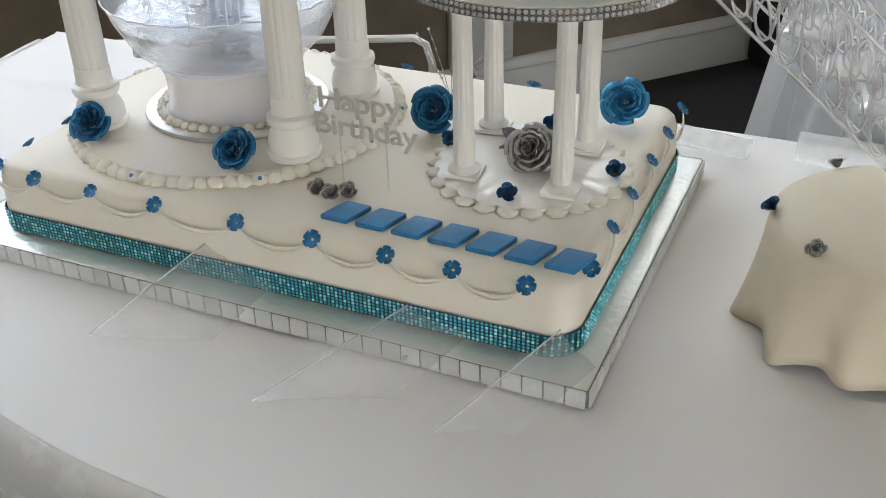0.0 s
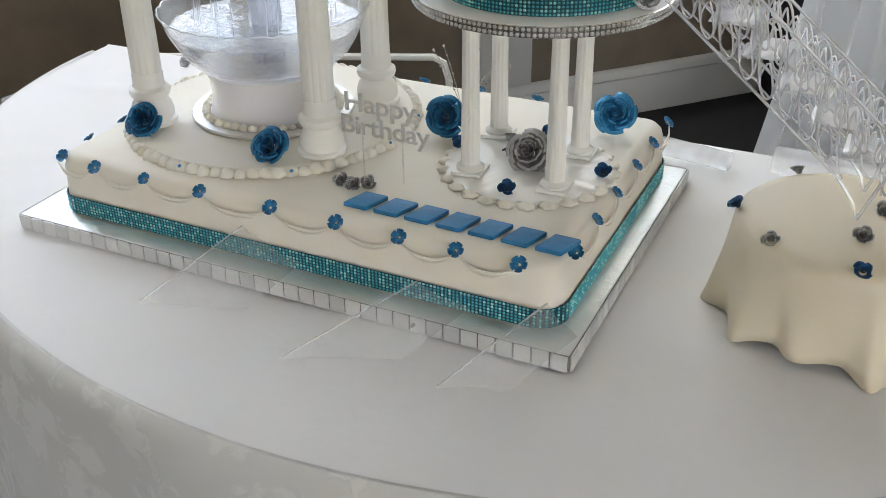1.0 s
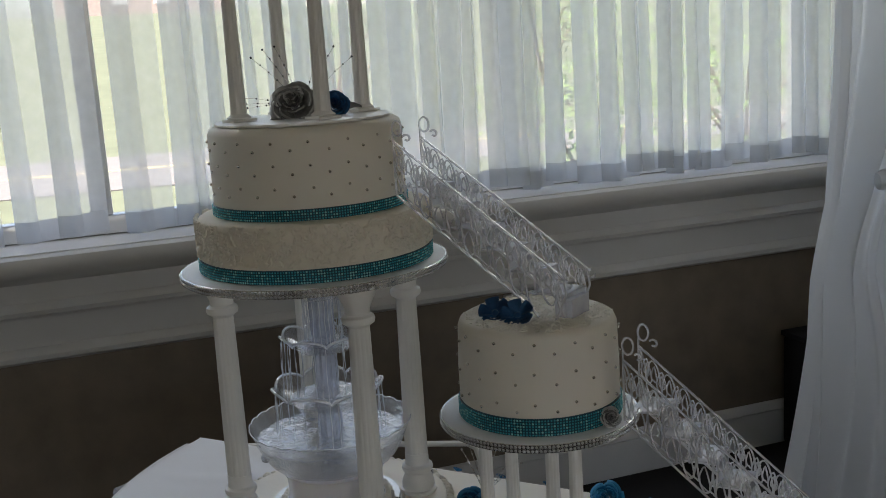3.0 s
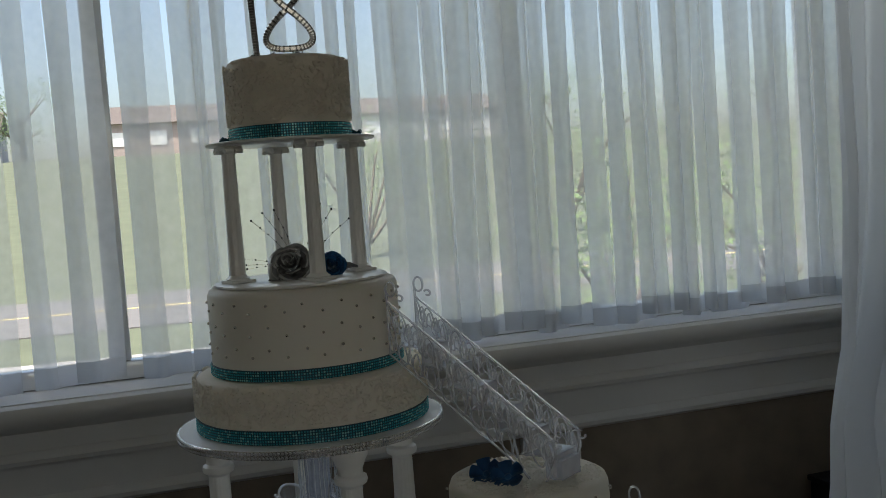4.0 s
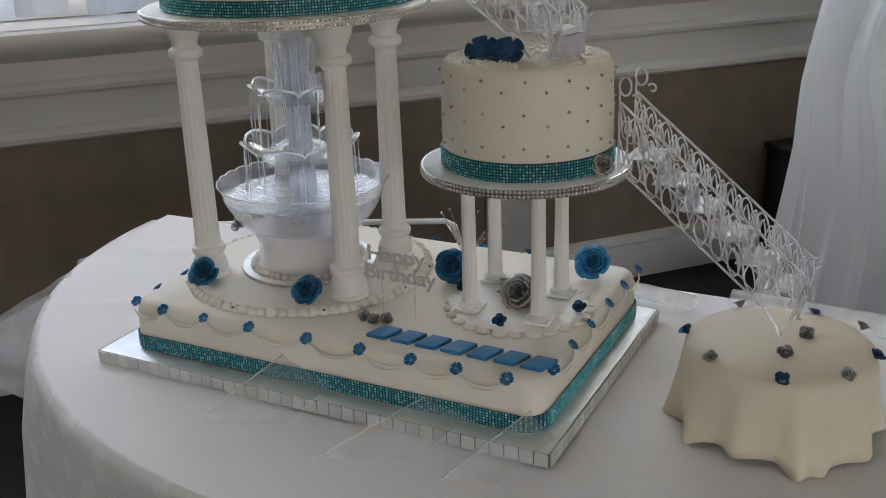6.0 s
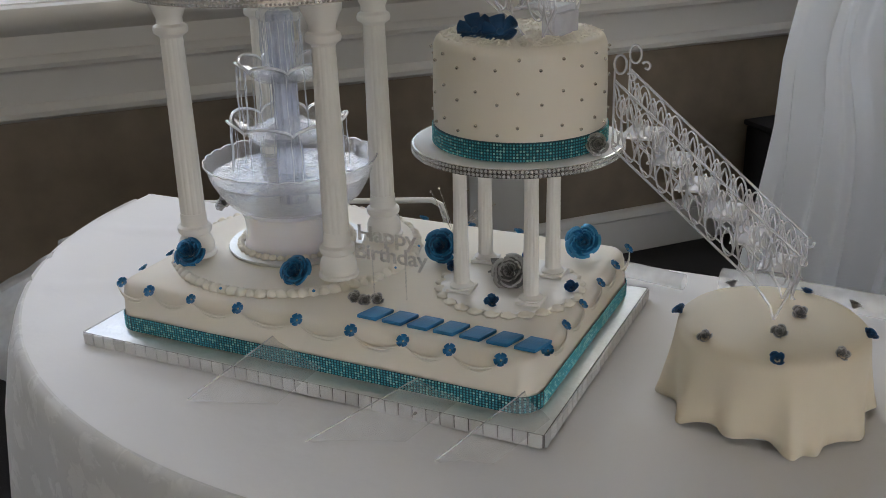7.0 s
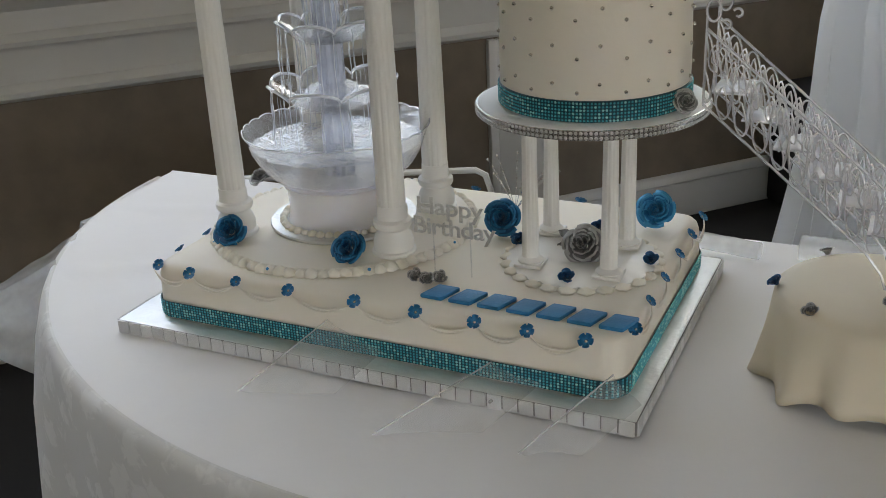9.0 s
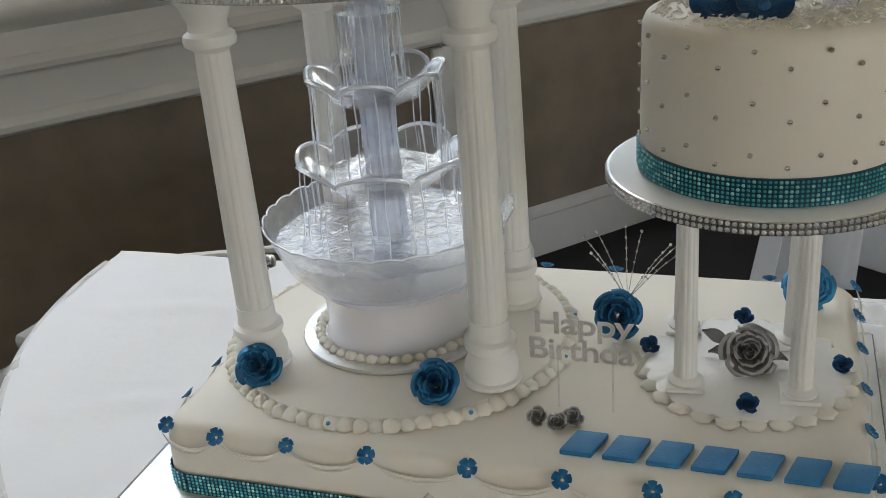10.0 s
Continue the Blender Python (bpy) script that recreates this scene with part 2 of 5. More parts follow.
SILLWHITE = material("white_sill_paint", (0.86, 0.86, 0.85), 0.12, vary=0.04, scale=6, spec=1.0, ior=1.9)
WALLPAPER = material("brown_wallpaper", (0.190, 0.152, 0.112), 0.72, vary=0.38, scale=9, bump=0.2, bump_scale=90)
PLASTER = material("cream_plaster", (0.66, 0.62, 0.55), 0.85, vary=0.05, scale=4, bump=0.1, bump_scale=50)
CARPET = material("black_carpet", (0.012, 0.012, 0.013), 0.95, vary=0.5, scale=300, bump=0.6, bump_scale=500)
BLACK = material("black_fabric", (0.010, 0.010, 0.013), 0.8, vary=0.3, scale=80, bump=0.3, bump_scale=300)
GLASS = material("window_glass", (1, 1, 1), 0.0, trans=1.0, ior=1.02, vary=0.0, spec=0.2)
STEEL = material("chrome_tube", (0.70, 0.70, 0.70), 0.2, 0.9, vary=0.05, scale=20)
GRASS = material("grass", (0.110, 0.125, 0.078), 0.9, vary=0.3, scale=0.8, bump=0.5, bump_scale=40)
ASPHALT = material("road_asphalt", (0.15, 0.145, 0.14), 0.9, vary=0.15, scale=3, bump=0.3, bump_scale=80)
LEAF = material("tree_leaf", (0.11, 0.17, 0.06), 0.7, vary=0.5, scale=2.0)
BARK = material("bark", (0.12, 0.09, 0.065), 0.9, vary=0.3, scale=10, bump=0.6, bump_scale=60)
BRICK = material("far_brick_wall", (0.40, 0.33, 0.30), 0.9, vary=0.2, scale=3)
ROOF = material("far_roof", (0.13, 0.11, 0.10), 0.9, vary=0.2, scale=3)
PALE = material("far_white_wall", (0.6, 0.58, 0.55), 0.9, vary=0.1, scale=3)

# ---- mesh helpers ----
def empty(name, m=None):
    ob = new(name)
    ob.empty_display_size = 0.02
    if m is not None:
        ob.matrix_world = m
    return ob


def part(name, bm, mat, parent=None, label="", smooth=True):
    me = bpy.data.meshes.new(name)
    bm.to_mesh(me)
    bm.free()
    return from_mesh(name, me, mat, parent, label, smooth)


def from_mesh(name, me, mat, parent=None, label="", smooth=True):
    if mat and not me.materials:
        me.materials.append(mat)
    if smooth and len(me.polygons):
        me.shade_smooth()
        me.set_sharp_from_angle(angle=radians(40))
    ob = new(name, me)
    ob.parent = parent
    return tagged(ob, label)


def raw(name, verts, faces):
    me = bpy.data.meshes.new(name)
    me.from_pydata([tuple(v) for v in verts], [], faces)
    me.update()
    return me


def add_box(bm, x0, x1, y0, y1, z0, z1, bevel=0.0):
    r = bmesh.ops.create_cube(bm, size=1)
    vs = r["verts"]
    for v in vs:
        v.co = Vector((x0 + (v.co.x + 0.5) * (x1 - x0), y0 + (v.co.y + 0.5) * (y1 - y0), z0 + (v.co.z + 0.5) * (z1 - z0)))
    if bevel:
        es = list({e for v in vs for e in v.link_edges})
        bmesh.ops.bevel(bm, geom=es, offset=bevel, segments=2, profile=0.6, affect="EDGES")
    return bm


def box(*a, bevel=0.0):
    return add_box(bmesh.new(), *a, bevel=bevel)


def lathe(profile, n=48, wave=None):
    """A turned form from (r, z) points; wave(i, angle, r, z) may change r and z."""
    bm = bmesh.new()
    rings = []
    for i, (r, z) in enumerate(profile):
        ring = []
        for k in range(n):
            a = 2 * math.pi * k / n
            rr, zz = wave(i, a, r, z) if wave else (r, z)
            ring.append(bm.verts.new((rr * math.cos(a), rr * math.sin(a), zz)))
        rings.append(ring)
    for lo, hi in zip(rings, rings[1:]):
        for k in range(n):
            bm.faces.new((lo[k], lo[(k + 1) % n], hi[(k + 1) % n], hi[k]))
    for ring, flip in ((rings[0], True), (rings[-1], False)):
        if (ring[0].co.xy.length > 1e-4):
            bm.faces.new(list(reversed(ring)) if flip else ring)
    bmesh.ops.remove_doubles(bm, verts=bm.verts, dist=1e-6)
    bmesh.ops.recalc_face_normals(bm, faces=bm.faces)
    return bm


def tube_into(verts, faces, pts, r, sides=6, taper=None, closed=False):
    """Sweeps a round section along pts and adds it to verts and faces."""
    pts = [Vector(p) for p in pts]
    n, base, ref = len(pts), len(verts), None
    for i, p in enumerate(pts):
        a = pts[(i - 1) % n] if closed else pts[max(0, i - 1)]
        b = pts[(i + 1) % n] if closed else pts[min(n - 1, i + 1)]
        t = (b - a).normalized()
        if ref is None:
            ref = t.orthogonal().normalized()
        ref = (ref - t * ref.dot(t)).normalized()
        bi = t.cross(ref)
        rr = r * (taper(i / (n - 1)) if taper else 1)
        for k in range(sides):
            g = 2 * math.pi * k / sides
            verts.append(p + rr * (math.cos(g) * ref + math.sin(g) * bi))
    for i in range(n if closed else n - 1):
        for k in range(sides):
            a, b = base + i * sides, base + ((i + 1) % n) * sides
            faces.append((a + k, a + (k + 1) % sides, b + (k + 1) % sides, b + k))
    if not closed:
        faces.append(tuple(base + k for k in reversed(range(sides))))
        faces.append(tuple(base + (n - 1) * sides + k for k in range(sides)))


def tube(name, pts, r, mat, parent=None, sides=8, closed=False, label=""):
    v, f = [], []
    tube_into(v, f, pts, r, sides, closed=closed)
    return from_mesh(name, raw(name, v, f), mat, parent, label)


def gems(name, spots, size, mat, parent, label=""):
    """Many faceted stones, each a small cut pyramid on the surface: spots of (place, outward way)."""
    if mat is TEALGEM:
        # A random share of stones takes the paler colour, painting the ribbon's sparkle.
        pick_ = random.Random(len(spots))
        lit = [pick_.random() < 0.3 for k in spots]
        gems("glint_stone_band", [p for p, on in zip(spots, lit) if on], size * 1.1, SPARK, parent)
        spots = [p for p, on in zip(spots, lit) if not on]
    v, f = [], []
    for p, out in spots:
        p, out = Vector(p), Vector(out).normalized()
        up = Vector((0, 0, 1)) if abs(out.z) < 0.9 else Vector((1, 0, 0))
        a = out.cross(up).normalized()
        b = a.cross(out)
        i = len(v)
        for k in range(6):
            g = math.pi / 3 * k
            v.append(p + size * (math.cos(g) * a + math.sin(g) * b))
        for k in range(6):
            g = math.pi / 3 * (k + 0.5)
            v.append(p + size * 0.55 * (math.cos(g) * a + math.sin(g) * b) + out * size * 0.7)
        for k in range(6):
            f.append((i + k, i + (k + 1) % 6, i + 6 + k))
            f.append((i + (k + 1) % 6, i + 6 + (k + 1) % 6, i + 6 + k))
        f.append(tuple(i + 6 + k for k in range(6)))
    ob = from_mesh(name, raw(name, v, f), mat, parent, label, smooth=False)
    return tagged(ob, kind="stuff")


def ring_spots(r, zs, pitch):
    n = int(2 * math.pi * r / pitch)
    return [((r * math.cos(g), r * math.sin(g), z), (math.cos(g), math.sin(g), 0))
            for j, z in enumerate(zs) for g in [2 * math.pi * (k + 0.5 * (j % 2) * 0) / n for k in range(n)]]


# ---- the room ----
def room_box(name, x0, x1, y0, y1, z0, z1, mat, kind="structure", label="", bevel=0.0, category=""):
    ob = part(name, box(x0, x1, y0, y1, z0, z1, bevel=bevel), mat)
    ob.matrix_world = ROOM
    return tagged(ob, label, category, kind=kind)


def extrude_profile(name, prof, x0, x1, mat, label, kind="structure", category="trim"):
    bm = bmesh.new()
    a = [bm.verts.new((x0, y, z)) for y, z in prof]
    b = [bm.verts.new((x1, y, z)) for y, z in prof]
    for i in range(len(prof) - 1):
        bm.faces.new((a[i], b[i], b[i + 1], a[i + 1]))
    bm.faces.new(a), bm.faces.new(list(reversed(b)))
    bmesh.ops.recalc_face_normals(bm, faces=bm.faces)
    ob = part(name, bm, mat)
    ob.matrix_world = ROOM
    return tagged(ob, label, category, kind=kind)


XL, XR, DEEP, HIGH = -3.6, 4.6, -7.5, 2.75
WX0, WX1, WZ0, WZ1 = -2.2, 3.7, 0.955, 2.40


def wall_with_window(name, x0, x1, y0, y1, wx0, wx1, wz0, wz1, mat, label):
    bm = bmesh.new()
    add_box(bm, x0, x1, y0, y1, 0, wz0)
    add_box(bm, x0, x1, y0, y1, wz1, HIGH)
    add_box(bm, x0, wx0, y0, y1, wz0, wz1)
    add_box(bm, wx1, x1, y0, y1, wz0, wz1)
    ob = part(name, bm, mat)
    ob.matrix_world = ROOM
    return tagged(ob, label, "wall", kind="structure")


room_box("floor", XL, XR, DEEP, 0, -0.12, 0, CARPET, label="black carpet on the floor of the hall", category="floor")
room_box("ceiling", XL - 0.2, XR + 0.2, DEEP - 0.2, 0.22, HIGH, HIGH + 0.15, PLASTER, label="plain pale ceiling", category="ceiling")
wall_with_window("wall_north", XL, XR, 0, 0.22, WX0, WX1, WZ0, WZ1, WALLPAPER, "brown textured wallpaper wall under a wide window")
# Unseen wall; its wide opening is added for the fill light.
wall_with_window("wall_south", XL, XR, DEEP - 0.2, DEEP, -2.6, 3.6, 0.7, 2.4, PLASTER, "plain cream wall with a wide opening")
room_box("wall_west", XL - 0.2, XL, DEEP - 0.2, 0.22, 0, HIGH, PLASTER, label="plain cream wall", category="wall")
room_box("wall_east", XR, XR + 0.2, DEEP - 0.2, 0.22, 0, HIGH, PLASTER, label="plain cream wall", category="wall")

extrude_profile("window_sill", [(0.2, 0.945), (0.2, 0.962), (-0.06, 0.962), (-0.072, 0.957), (-0.079, 0.942), (-0.077, 0.922), (-0.062, 0.905),
                (-0.04, 0.897), (-0.026, 0.885), (-0.024, 0.835), (-0.034, 0.828), (-0.042, 0.816), (-0.038, 0.804), (-0.022, 0.797),
                (-0.018, 0.79), (-0.016, 0.715), (-0.026, 0.708), (-0.033, 0.695), (-0.03, 0.682), (-0.016, 0.674), (-0.0, 0.668), (0.0, 0.945)],
                XL, XR, TRIM, "grey-white painted sill and stepped panel moulding", category="sill")
room_box("sill_board", WX0, WX1, -0.045, 0.2, 0.9625, 0.9665, SILLWHITE, label="bright white window ledge", category="ledge")
extrude_profile("baseboard", [(0.0, 0.150), (-0.012, 0.148), (-0.019, 0.140), (-0.024, 0.124), (-0.018, 0.118), (-0.022, 0.112), (-0.022, 0.0), (0.0, 0.0)],
                XL, XR, TRIM, "taupe painted baseboard with moulded top", category="baseboard")
stile = room_box("wall_stile", 1.455, 1.62, -0.016, -0.0005, 0.152, 0.667, TRIM, label="painted vertical panel board on the wall", category="trim", bevel=0.003)
room_box("panel_moulding", 1.425, 1.453, -0.024, -0.0005, 0.152, 0.667, TRIM, label="narrow moulding round the wallpaper panel", category="trim", bevel=0.006)

# window frame and panes behind the curtains
win = empty("window_1", ROOM)
tagged(win, "wide white-framed window facing a lawn and road", "window", kind="structure")
bm = bmesh.new()
add_box(bm, WX0, WX1, 0.13, 0.19, WZ0 + 0.013, WZ0 + 0.065, bevel=0.006)
add_box(bm, WX0, WX1, 0.13, 0.19, WZ1 - 0.055, WZ1, bevel=0.006)
part("window_frame", bm, SILLWHITE, win)
bars = [WX0, -0.95, 0.27, 1.5, 2.62, WX1 - 0.06]
for x in bars:
    part("mullion", box(x, x + 0.06, 0.125, 0.195, WZ0 + 0.066, WZ1 - 0.056, bevel=0.006), SILLWHITE, win)
for x0, x1 in zip(bars, bars[1:]):
    pane = part("pane", box(x0 + 0.061, x1 - 0.001, 0.158, 0.162, WZ0 + 0.066, WZ1 - 0.056), GLASS, win)
    pane.visible_shadow = False

# ---- table ----
TX, TY, TA, TB, TZ = -0.33, 1.065, 0.725, 0.655, 0.742


def table_edge(f, grow=0.0):
    """A point of the half-moon outline; f runs 0 to 1 from the left end round the front to the right end."""
    g = math.pi * (1 + f)
    return TX + (TA + grow) * math.cos(g), TY + (TB + grow) * math.sin(g)


table = empty("half_moon_table", pose(0, 0, 0))
tagged(table, "half-moon folding table under a white cloth", "table")
bm = bmesh.new()
ring = [table_edge(k / 60, -0.012) for k in range(61)] + [(TX + TA - 0.012, TY + 0.03), (TX - TA + 0.012, TY + 0.03)]
lo = [bm.verts.new((x, y, TZ - 0.03)) for x, y in ring]
hi = [bm.verts.new((x, y, TZ - 0.006)) for x, y in ring]
bm.faces.new(hi), bm.faces.new(list(reversed(lo)))
for k in range(len(ring)):
    bm.faces.new((lo[k], lo[(k + 1) % len(ring)], hi[(k + 1) % len(ring)], hi[k]))
part("tabletop", bm, PLASTER, table)
for x, y in ((-0.85, 0.98), (0.2, 0.98), (-0.6, 0.65), (-0.05, 0.65)):
    tube("leg", [(x, y, 0.0), (x, y, TZ - 0.03)], 0.016, STEEL, table)

cloth = empty("tablecloth", pose(0, 0, 0))
tagged(cloth, "white damask tablecloth hanging in folds to the floor", "tablecloth")
bm = bmesh.new()
N = 220
rows = []
for j, (grow, z) in enumerate([(-0.012, TZ - 0.001), (-0.006, TZ), (-0.001, TZ - 0.003), (0.004, TZ - 0.012), (0.006, TZ - 0.04), (0.010, 0.62), (0.016, 0.45), (0.022, 0.28), (0.028, 0.12), (0.032, 0.012)]):
    row = []
    depth = max(0.0, (TZ - 0.03 - z)) / 0.7
    for k in range(N + 1):
        f = k / N
        fold = math.sin(f * 55 + 1.3 * math.sin(f * 9)) * 0.6 + math.sin(f * 23 + 2) * 0.7
        x, y = table_edge(f, grow + 0.036 * depth ** 0.45 * (0.25 + fold))
        row.append(bm.verts.new((x, y, z)))
    rows.append(row)
for a, b in zip(rows, rows[1:]):
    for k in range(N):
        bm.faces.new((a[k], a[k + 1], b[k + 1], b[k]))
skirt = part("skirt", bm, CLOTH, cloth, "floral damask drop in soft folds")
bm = bmesh.new()
M_ = 46
grid = {}
for i in range(121):
    for j in range(M_ + 1):
        u, w = i / 120, j / M_
        x, y = table_edge(u, -0.009)
        yb = TY + 0.032
        px, py = x, y + (yb - y) * w
        h = 0.0035 * noise.noise(Vector((px * 7, py * 7, 0.3))) + 0.0015 * noise.noise(Vector((px * 25, py * 9, 4)))
        for cx, cy, ang, amp, wid in ((-0.55, 0.50, 62, 0.0035, 0.010), (-0.40, 0.47, 50, 0.003, 0.012), (-0.2, 0.53, 48, 0.003, 0.009), (-0.85, 0.75, 20, 0.0035, 0.012), (-0.80, 0.62, 75, 0.003, 0.01), (-0.05, 0.60, 70, 0.0035, 0.01), (-0.9, 0.95, 5, 0.003, 0.014), (0.16, 0.64, 40, 0.003, 0.01)):
            dx, dy = px - cx, py - cy
            across = dx * math.sin(radians(ang)) - dy * math.cos(radians(ang)) + 0.006 * math.sin(30 * (dx + dy))
            along_ = dx * math.cos(radians(ang)) + dy * math.sin(radians(ang))
            h += amp * math.exp(-(across / wid) ** 2 - (along_ / 0.10) ** 2)
        fade = min(1, w * 12, (1 - w) * 8 + 0.2)
        grid[i, j] = bm.verts.new((px, py, TZ + (h - 0.0005) * fade))
for i in range(120):
    for j in range(M_):
        bm.faces.new((grid[i, j], grid[i + 1, j], grid[i + 1, j + 1], grid[i, j + 1]))
bmesh.ops.remove_doubles(bm, verts=bm.verts, dist=1e-5)
bmesh.ops.recalc_face_normals(bm, faces=bm.faces)
part("top", bm, TOPCLOTH, cloth, "smooth white cloth top")

# ---- sheet cake and its board ----
BX0, BX1, BY0, BY1, BZ0, BZ1 = -0.724, -0.128, 0.604, 0.988, 0.743, 0.759
board = empty("cake_board", pose(0, 0, 0))
tagged(board, "silver foil cake board edged with glitter squares", "cake board")
part("board", box(BX0, BX1, BY0, BY1, BZ0, BZ1, bevel=0.002), FOIL, board, "embossed silver foil")
part("edge_band", box(BX0 - 0.0008, BX1 + 0.0008, BY0 - 0.0008, BY1 + 0.0008, BZ0 + 0.001, BZ1 - 0.001), GROOVE, board, "dark gaps between the squares")
tile = box(-0.0074, 0.0074, -0.0022, 0.0, -0.0078, 0.0078, bevel=0.0012)
me_tile = bpy.data.meshes.new("glitter_square")
tile.to_mesh(me_tile), tile.free()
me_tile.materials.append(GLITTER)
for (ax, ay), (bx, by), turn in (((BX0, BY0), (BX1, BY0), 0), ((BX1, BY0), (BX1, BY1), 90), ((BX1, BY1), (BX0, BY1), 180), ((BX0, BY1), (BX0, BY0), 270)):
    length = math.hypot(bx - ax, by - ay)
    n = round(length / 0.0163)
    for k in range(n):
        g = (k + 0.5) / n
        ob = new("glitter_square", me_tile)
        ob.parent = board
        ob.matrix_local = pose(ax + (bx - ax) * g, ay + (by - ay) * g, (BZ0 + BZ1) / 2, random.uniform(-1.5, 1.5), random.uniform(-1.5, 1.5), turn) @ pose(0, -0.0008, 0)

CX0, CX1, CY0, CY1, CZ0, CZ1 = -0.690, -0.147, 0.627, 0.972, 0.760, 0.822


def rounded_rect(x0, x1, y0, y1, r, n=8):
    out = []
    for cx, cy, g0 in ((x1 - r, y0 + r, -90), (x1 - r, y1 - r, 0), (x0 + r, y1 - r, 90), (x0 + r, y0 + r, 180)):
        for k in range(n + 1):
            g = radians(g0 + 90 * k / n)
            out.append((cx + r * math.cos(g), cy + r * math.sin(g), math.cos(g), math.sin(g)))
    return out


def along(outline, pitch):
    """Even steps round a closed outline of (x, y, nx, ny)."""
    out = []
    for (x0, y0, nx, ny), (x1, y1, mx, my) in zip(outline, outline[1:] + outline[:1]):
        length = math.hypot(x1 - x0, y1 - y0)
        n = max(1, round(length / pitch))
        for k in range(n):
            g = k / n
            v = Vector((nx + (mx - nx) * g, ny + (my - ny) * g)).normalized()
            out.append((x0 + (x1 - x0) * g, y0 + (y1 - y0) * g, v.x, v.y))
    return out


sheet = empty("sheet_cake", pose(0, 0, 0))
tagged(sheet, "ivory fondant sheet cake with scalloped icing swags", "cake")
outline = along(rounded_rect(CX0, CX1, CY0, CY1, 0.026), 0.012)
bm = bmesh.new()
rings = []
for inset, z in ((0.0, CZ0), (0.0005, CZ0 + 0.02), (0.002, CZ1 - 0.014), (0.0045, CZ1 - 0.006), (0.009, CZ1 - 0.0018), (0.016, CZ1)):
    rings.append([bm.verts.new((x - nx * inset, y - ny * inset, z)) for x, y, nx, ny in outline])
for a, b in zip(rings, rings[1:]):
    for k in range(len(a)):
        bm.faces.new((a[k], a[(k + 1) % len(a)], b[(k + 1) % len(a)], b[k]))
bm.faces.new(rings[-1]), bm.faces.new(list(reversed(rings[0])))
part("body", bm, IVORY, sheet)
# ribbon with rows of teal stones
bm = bmesh.new()
fine = along(rounded_rect(CX0, CX1, CY0, CY1, 0.026), 0.0036)
RZ0, RZ1 = CZ0 + 0.001, CZ0 + 0.0205
a = [bm.verts.new((x + nx * 0.0012, y + ny * 0.0012, RZ0)) for x, y, nx, ny in fine]
b = [bm.verts.new((x + nx * 0.0012, y + ny * 0.0012, RZ1)) for x, y, nx, ny in fine]
for k in range(len(a)):
    bm.faces.new((a[k], a[(k + 1) % len(a)], b[(k + 1) % len(a)], b[k]))
ribbon = part("ribbon", bm, TEAL, sheet, "teal rhinestone ribbon")
gems("stone_band", [((x + nx * 0.0013, y + ny * 0.0013, RZ0 + 0.0020 + 0.0031 * j), (nx, ny, 0)) for x, y, nx, ny in fine for j in range(6)], 0.0013, TEALGEM, ribbon)

FRONT = [-0.681, -0.632, -0.571, -0.505, -0.426, -0.357, -0.294, -0.240, -0.183, -0.147]
SIDE = [0.668, 0.728, 0.786, 0.850, 0.908, 0.966]
flower_spots = [(x, 0.629 if 0 < i < 9 else (0.637 if i == 0 else 0.667), 0) for i, x in enumerate(FRONT)]
flower_spots += [(-0.1505, y, 90) for y in SIDE[1:]]
flower_spots += [(-0.687, y, 270) for y in (0.682, 0.734, 0.80, 0.868, 0.93)]
flower_spots += [(x, 0.971, 180) for x in (-0.62, -0.53, -0.441, -0.371, -0.30, -0.225)]


def swag(p, q, out, sag):
    pts = []
    for k in range(13):
        g = k / 12
        s = 4 * g * (1 - g)
        pts.append((p[0] + (q[0] - p[0]) * g + out[0] * (0.0005 + 0.0035 * min(1, s * 1.6)), p[1] + (q[1] - p[1]) * g + out[1] * (0.0005 + 0.0035 * min(1, s * 1.6)), 0.8165 - sag * s))
    return pts


def swag_part(p, q, out):
    v, f = [], []
    tube_into(v, f, swag(p, q, out, 0.011), 0.0010, 6, taper=lambda g: 0.5 + math.sin(math.pi * g))
    tube_into(v, f, swag(p, q, out, 0.0145), 0.0008, 6, taper=lambda g: 0.4 + math.sin(math.pi * g))
    from_mesh("icing_swag", raw("icing_swag", v, f), IVORY, sheet)


for x0, x1 in zip(FRONT[:-1], FRONT[1:-1]):
    swag_part((x0, 0.6285), (x1, 0.6285), (0, -1))
for y0, y1 in zip(SIDE, SIDE[1:]):
    swag_part((-0.1485, y0), (-0.1485, y1), (1, 0))
for y0, y1 in zip([0.652, 0.682, 0.734, 0.80, 0.868], [0.682, 0.734, 0.80, 0.868, 0.93]):
    swag_part((-0.6885, y0), (-0.6885, y1), (-1, 0))


# ---- flowers ----
def face_to(p, way, spin=0.0, scale=1.0):
    q = Vector(way).normalized().to_track_quat("Z", "Y")
    return Matrix.Translation(p) @ q.to_matrix().to_4x4() @ pose(0, 0, 0, 0, 0, spin) @ Matrix.Scale(scale, 4)


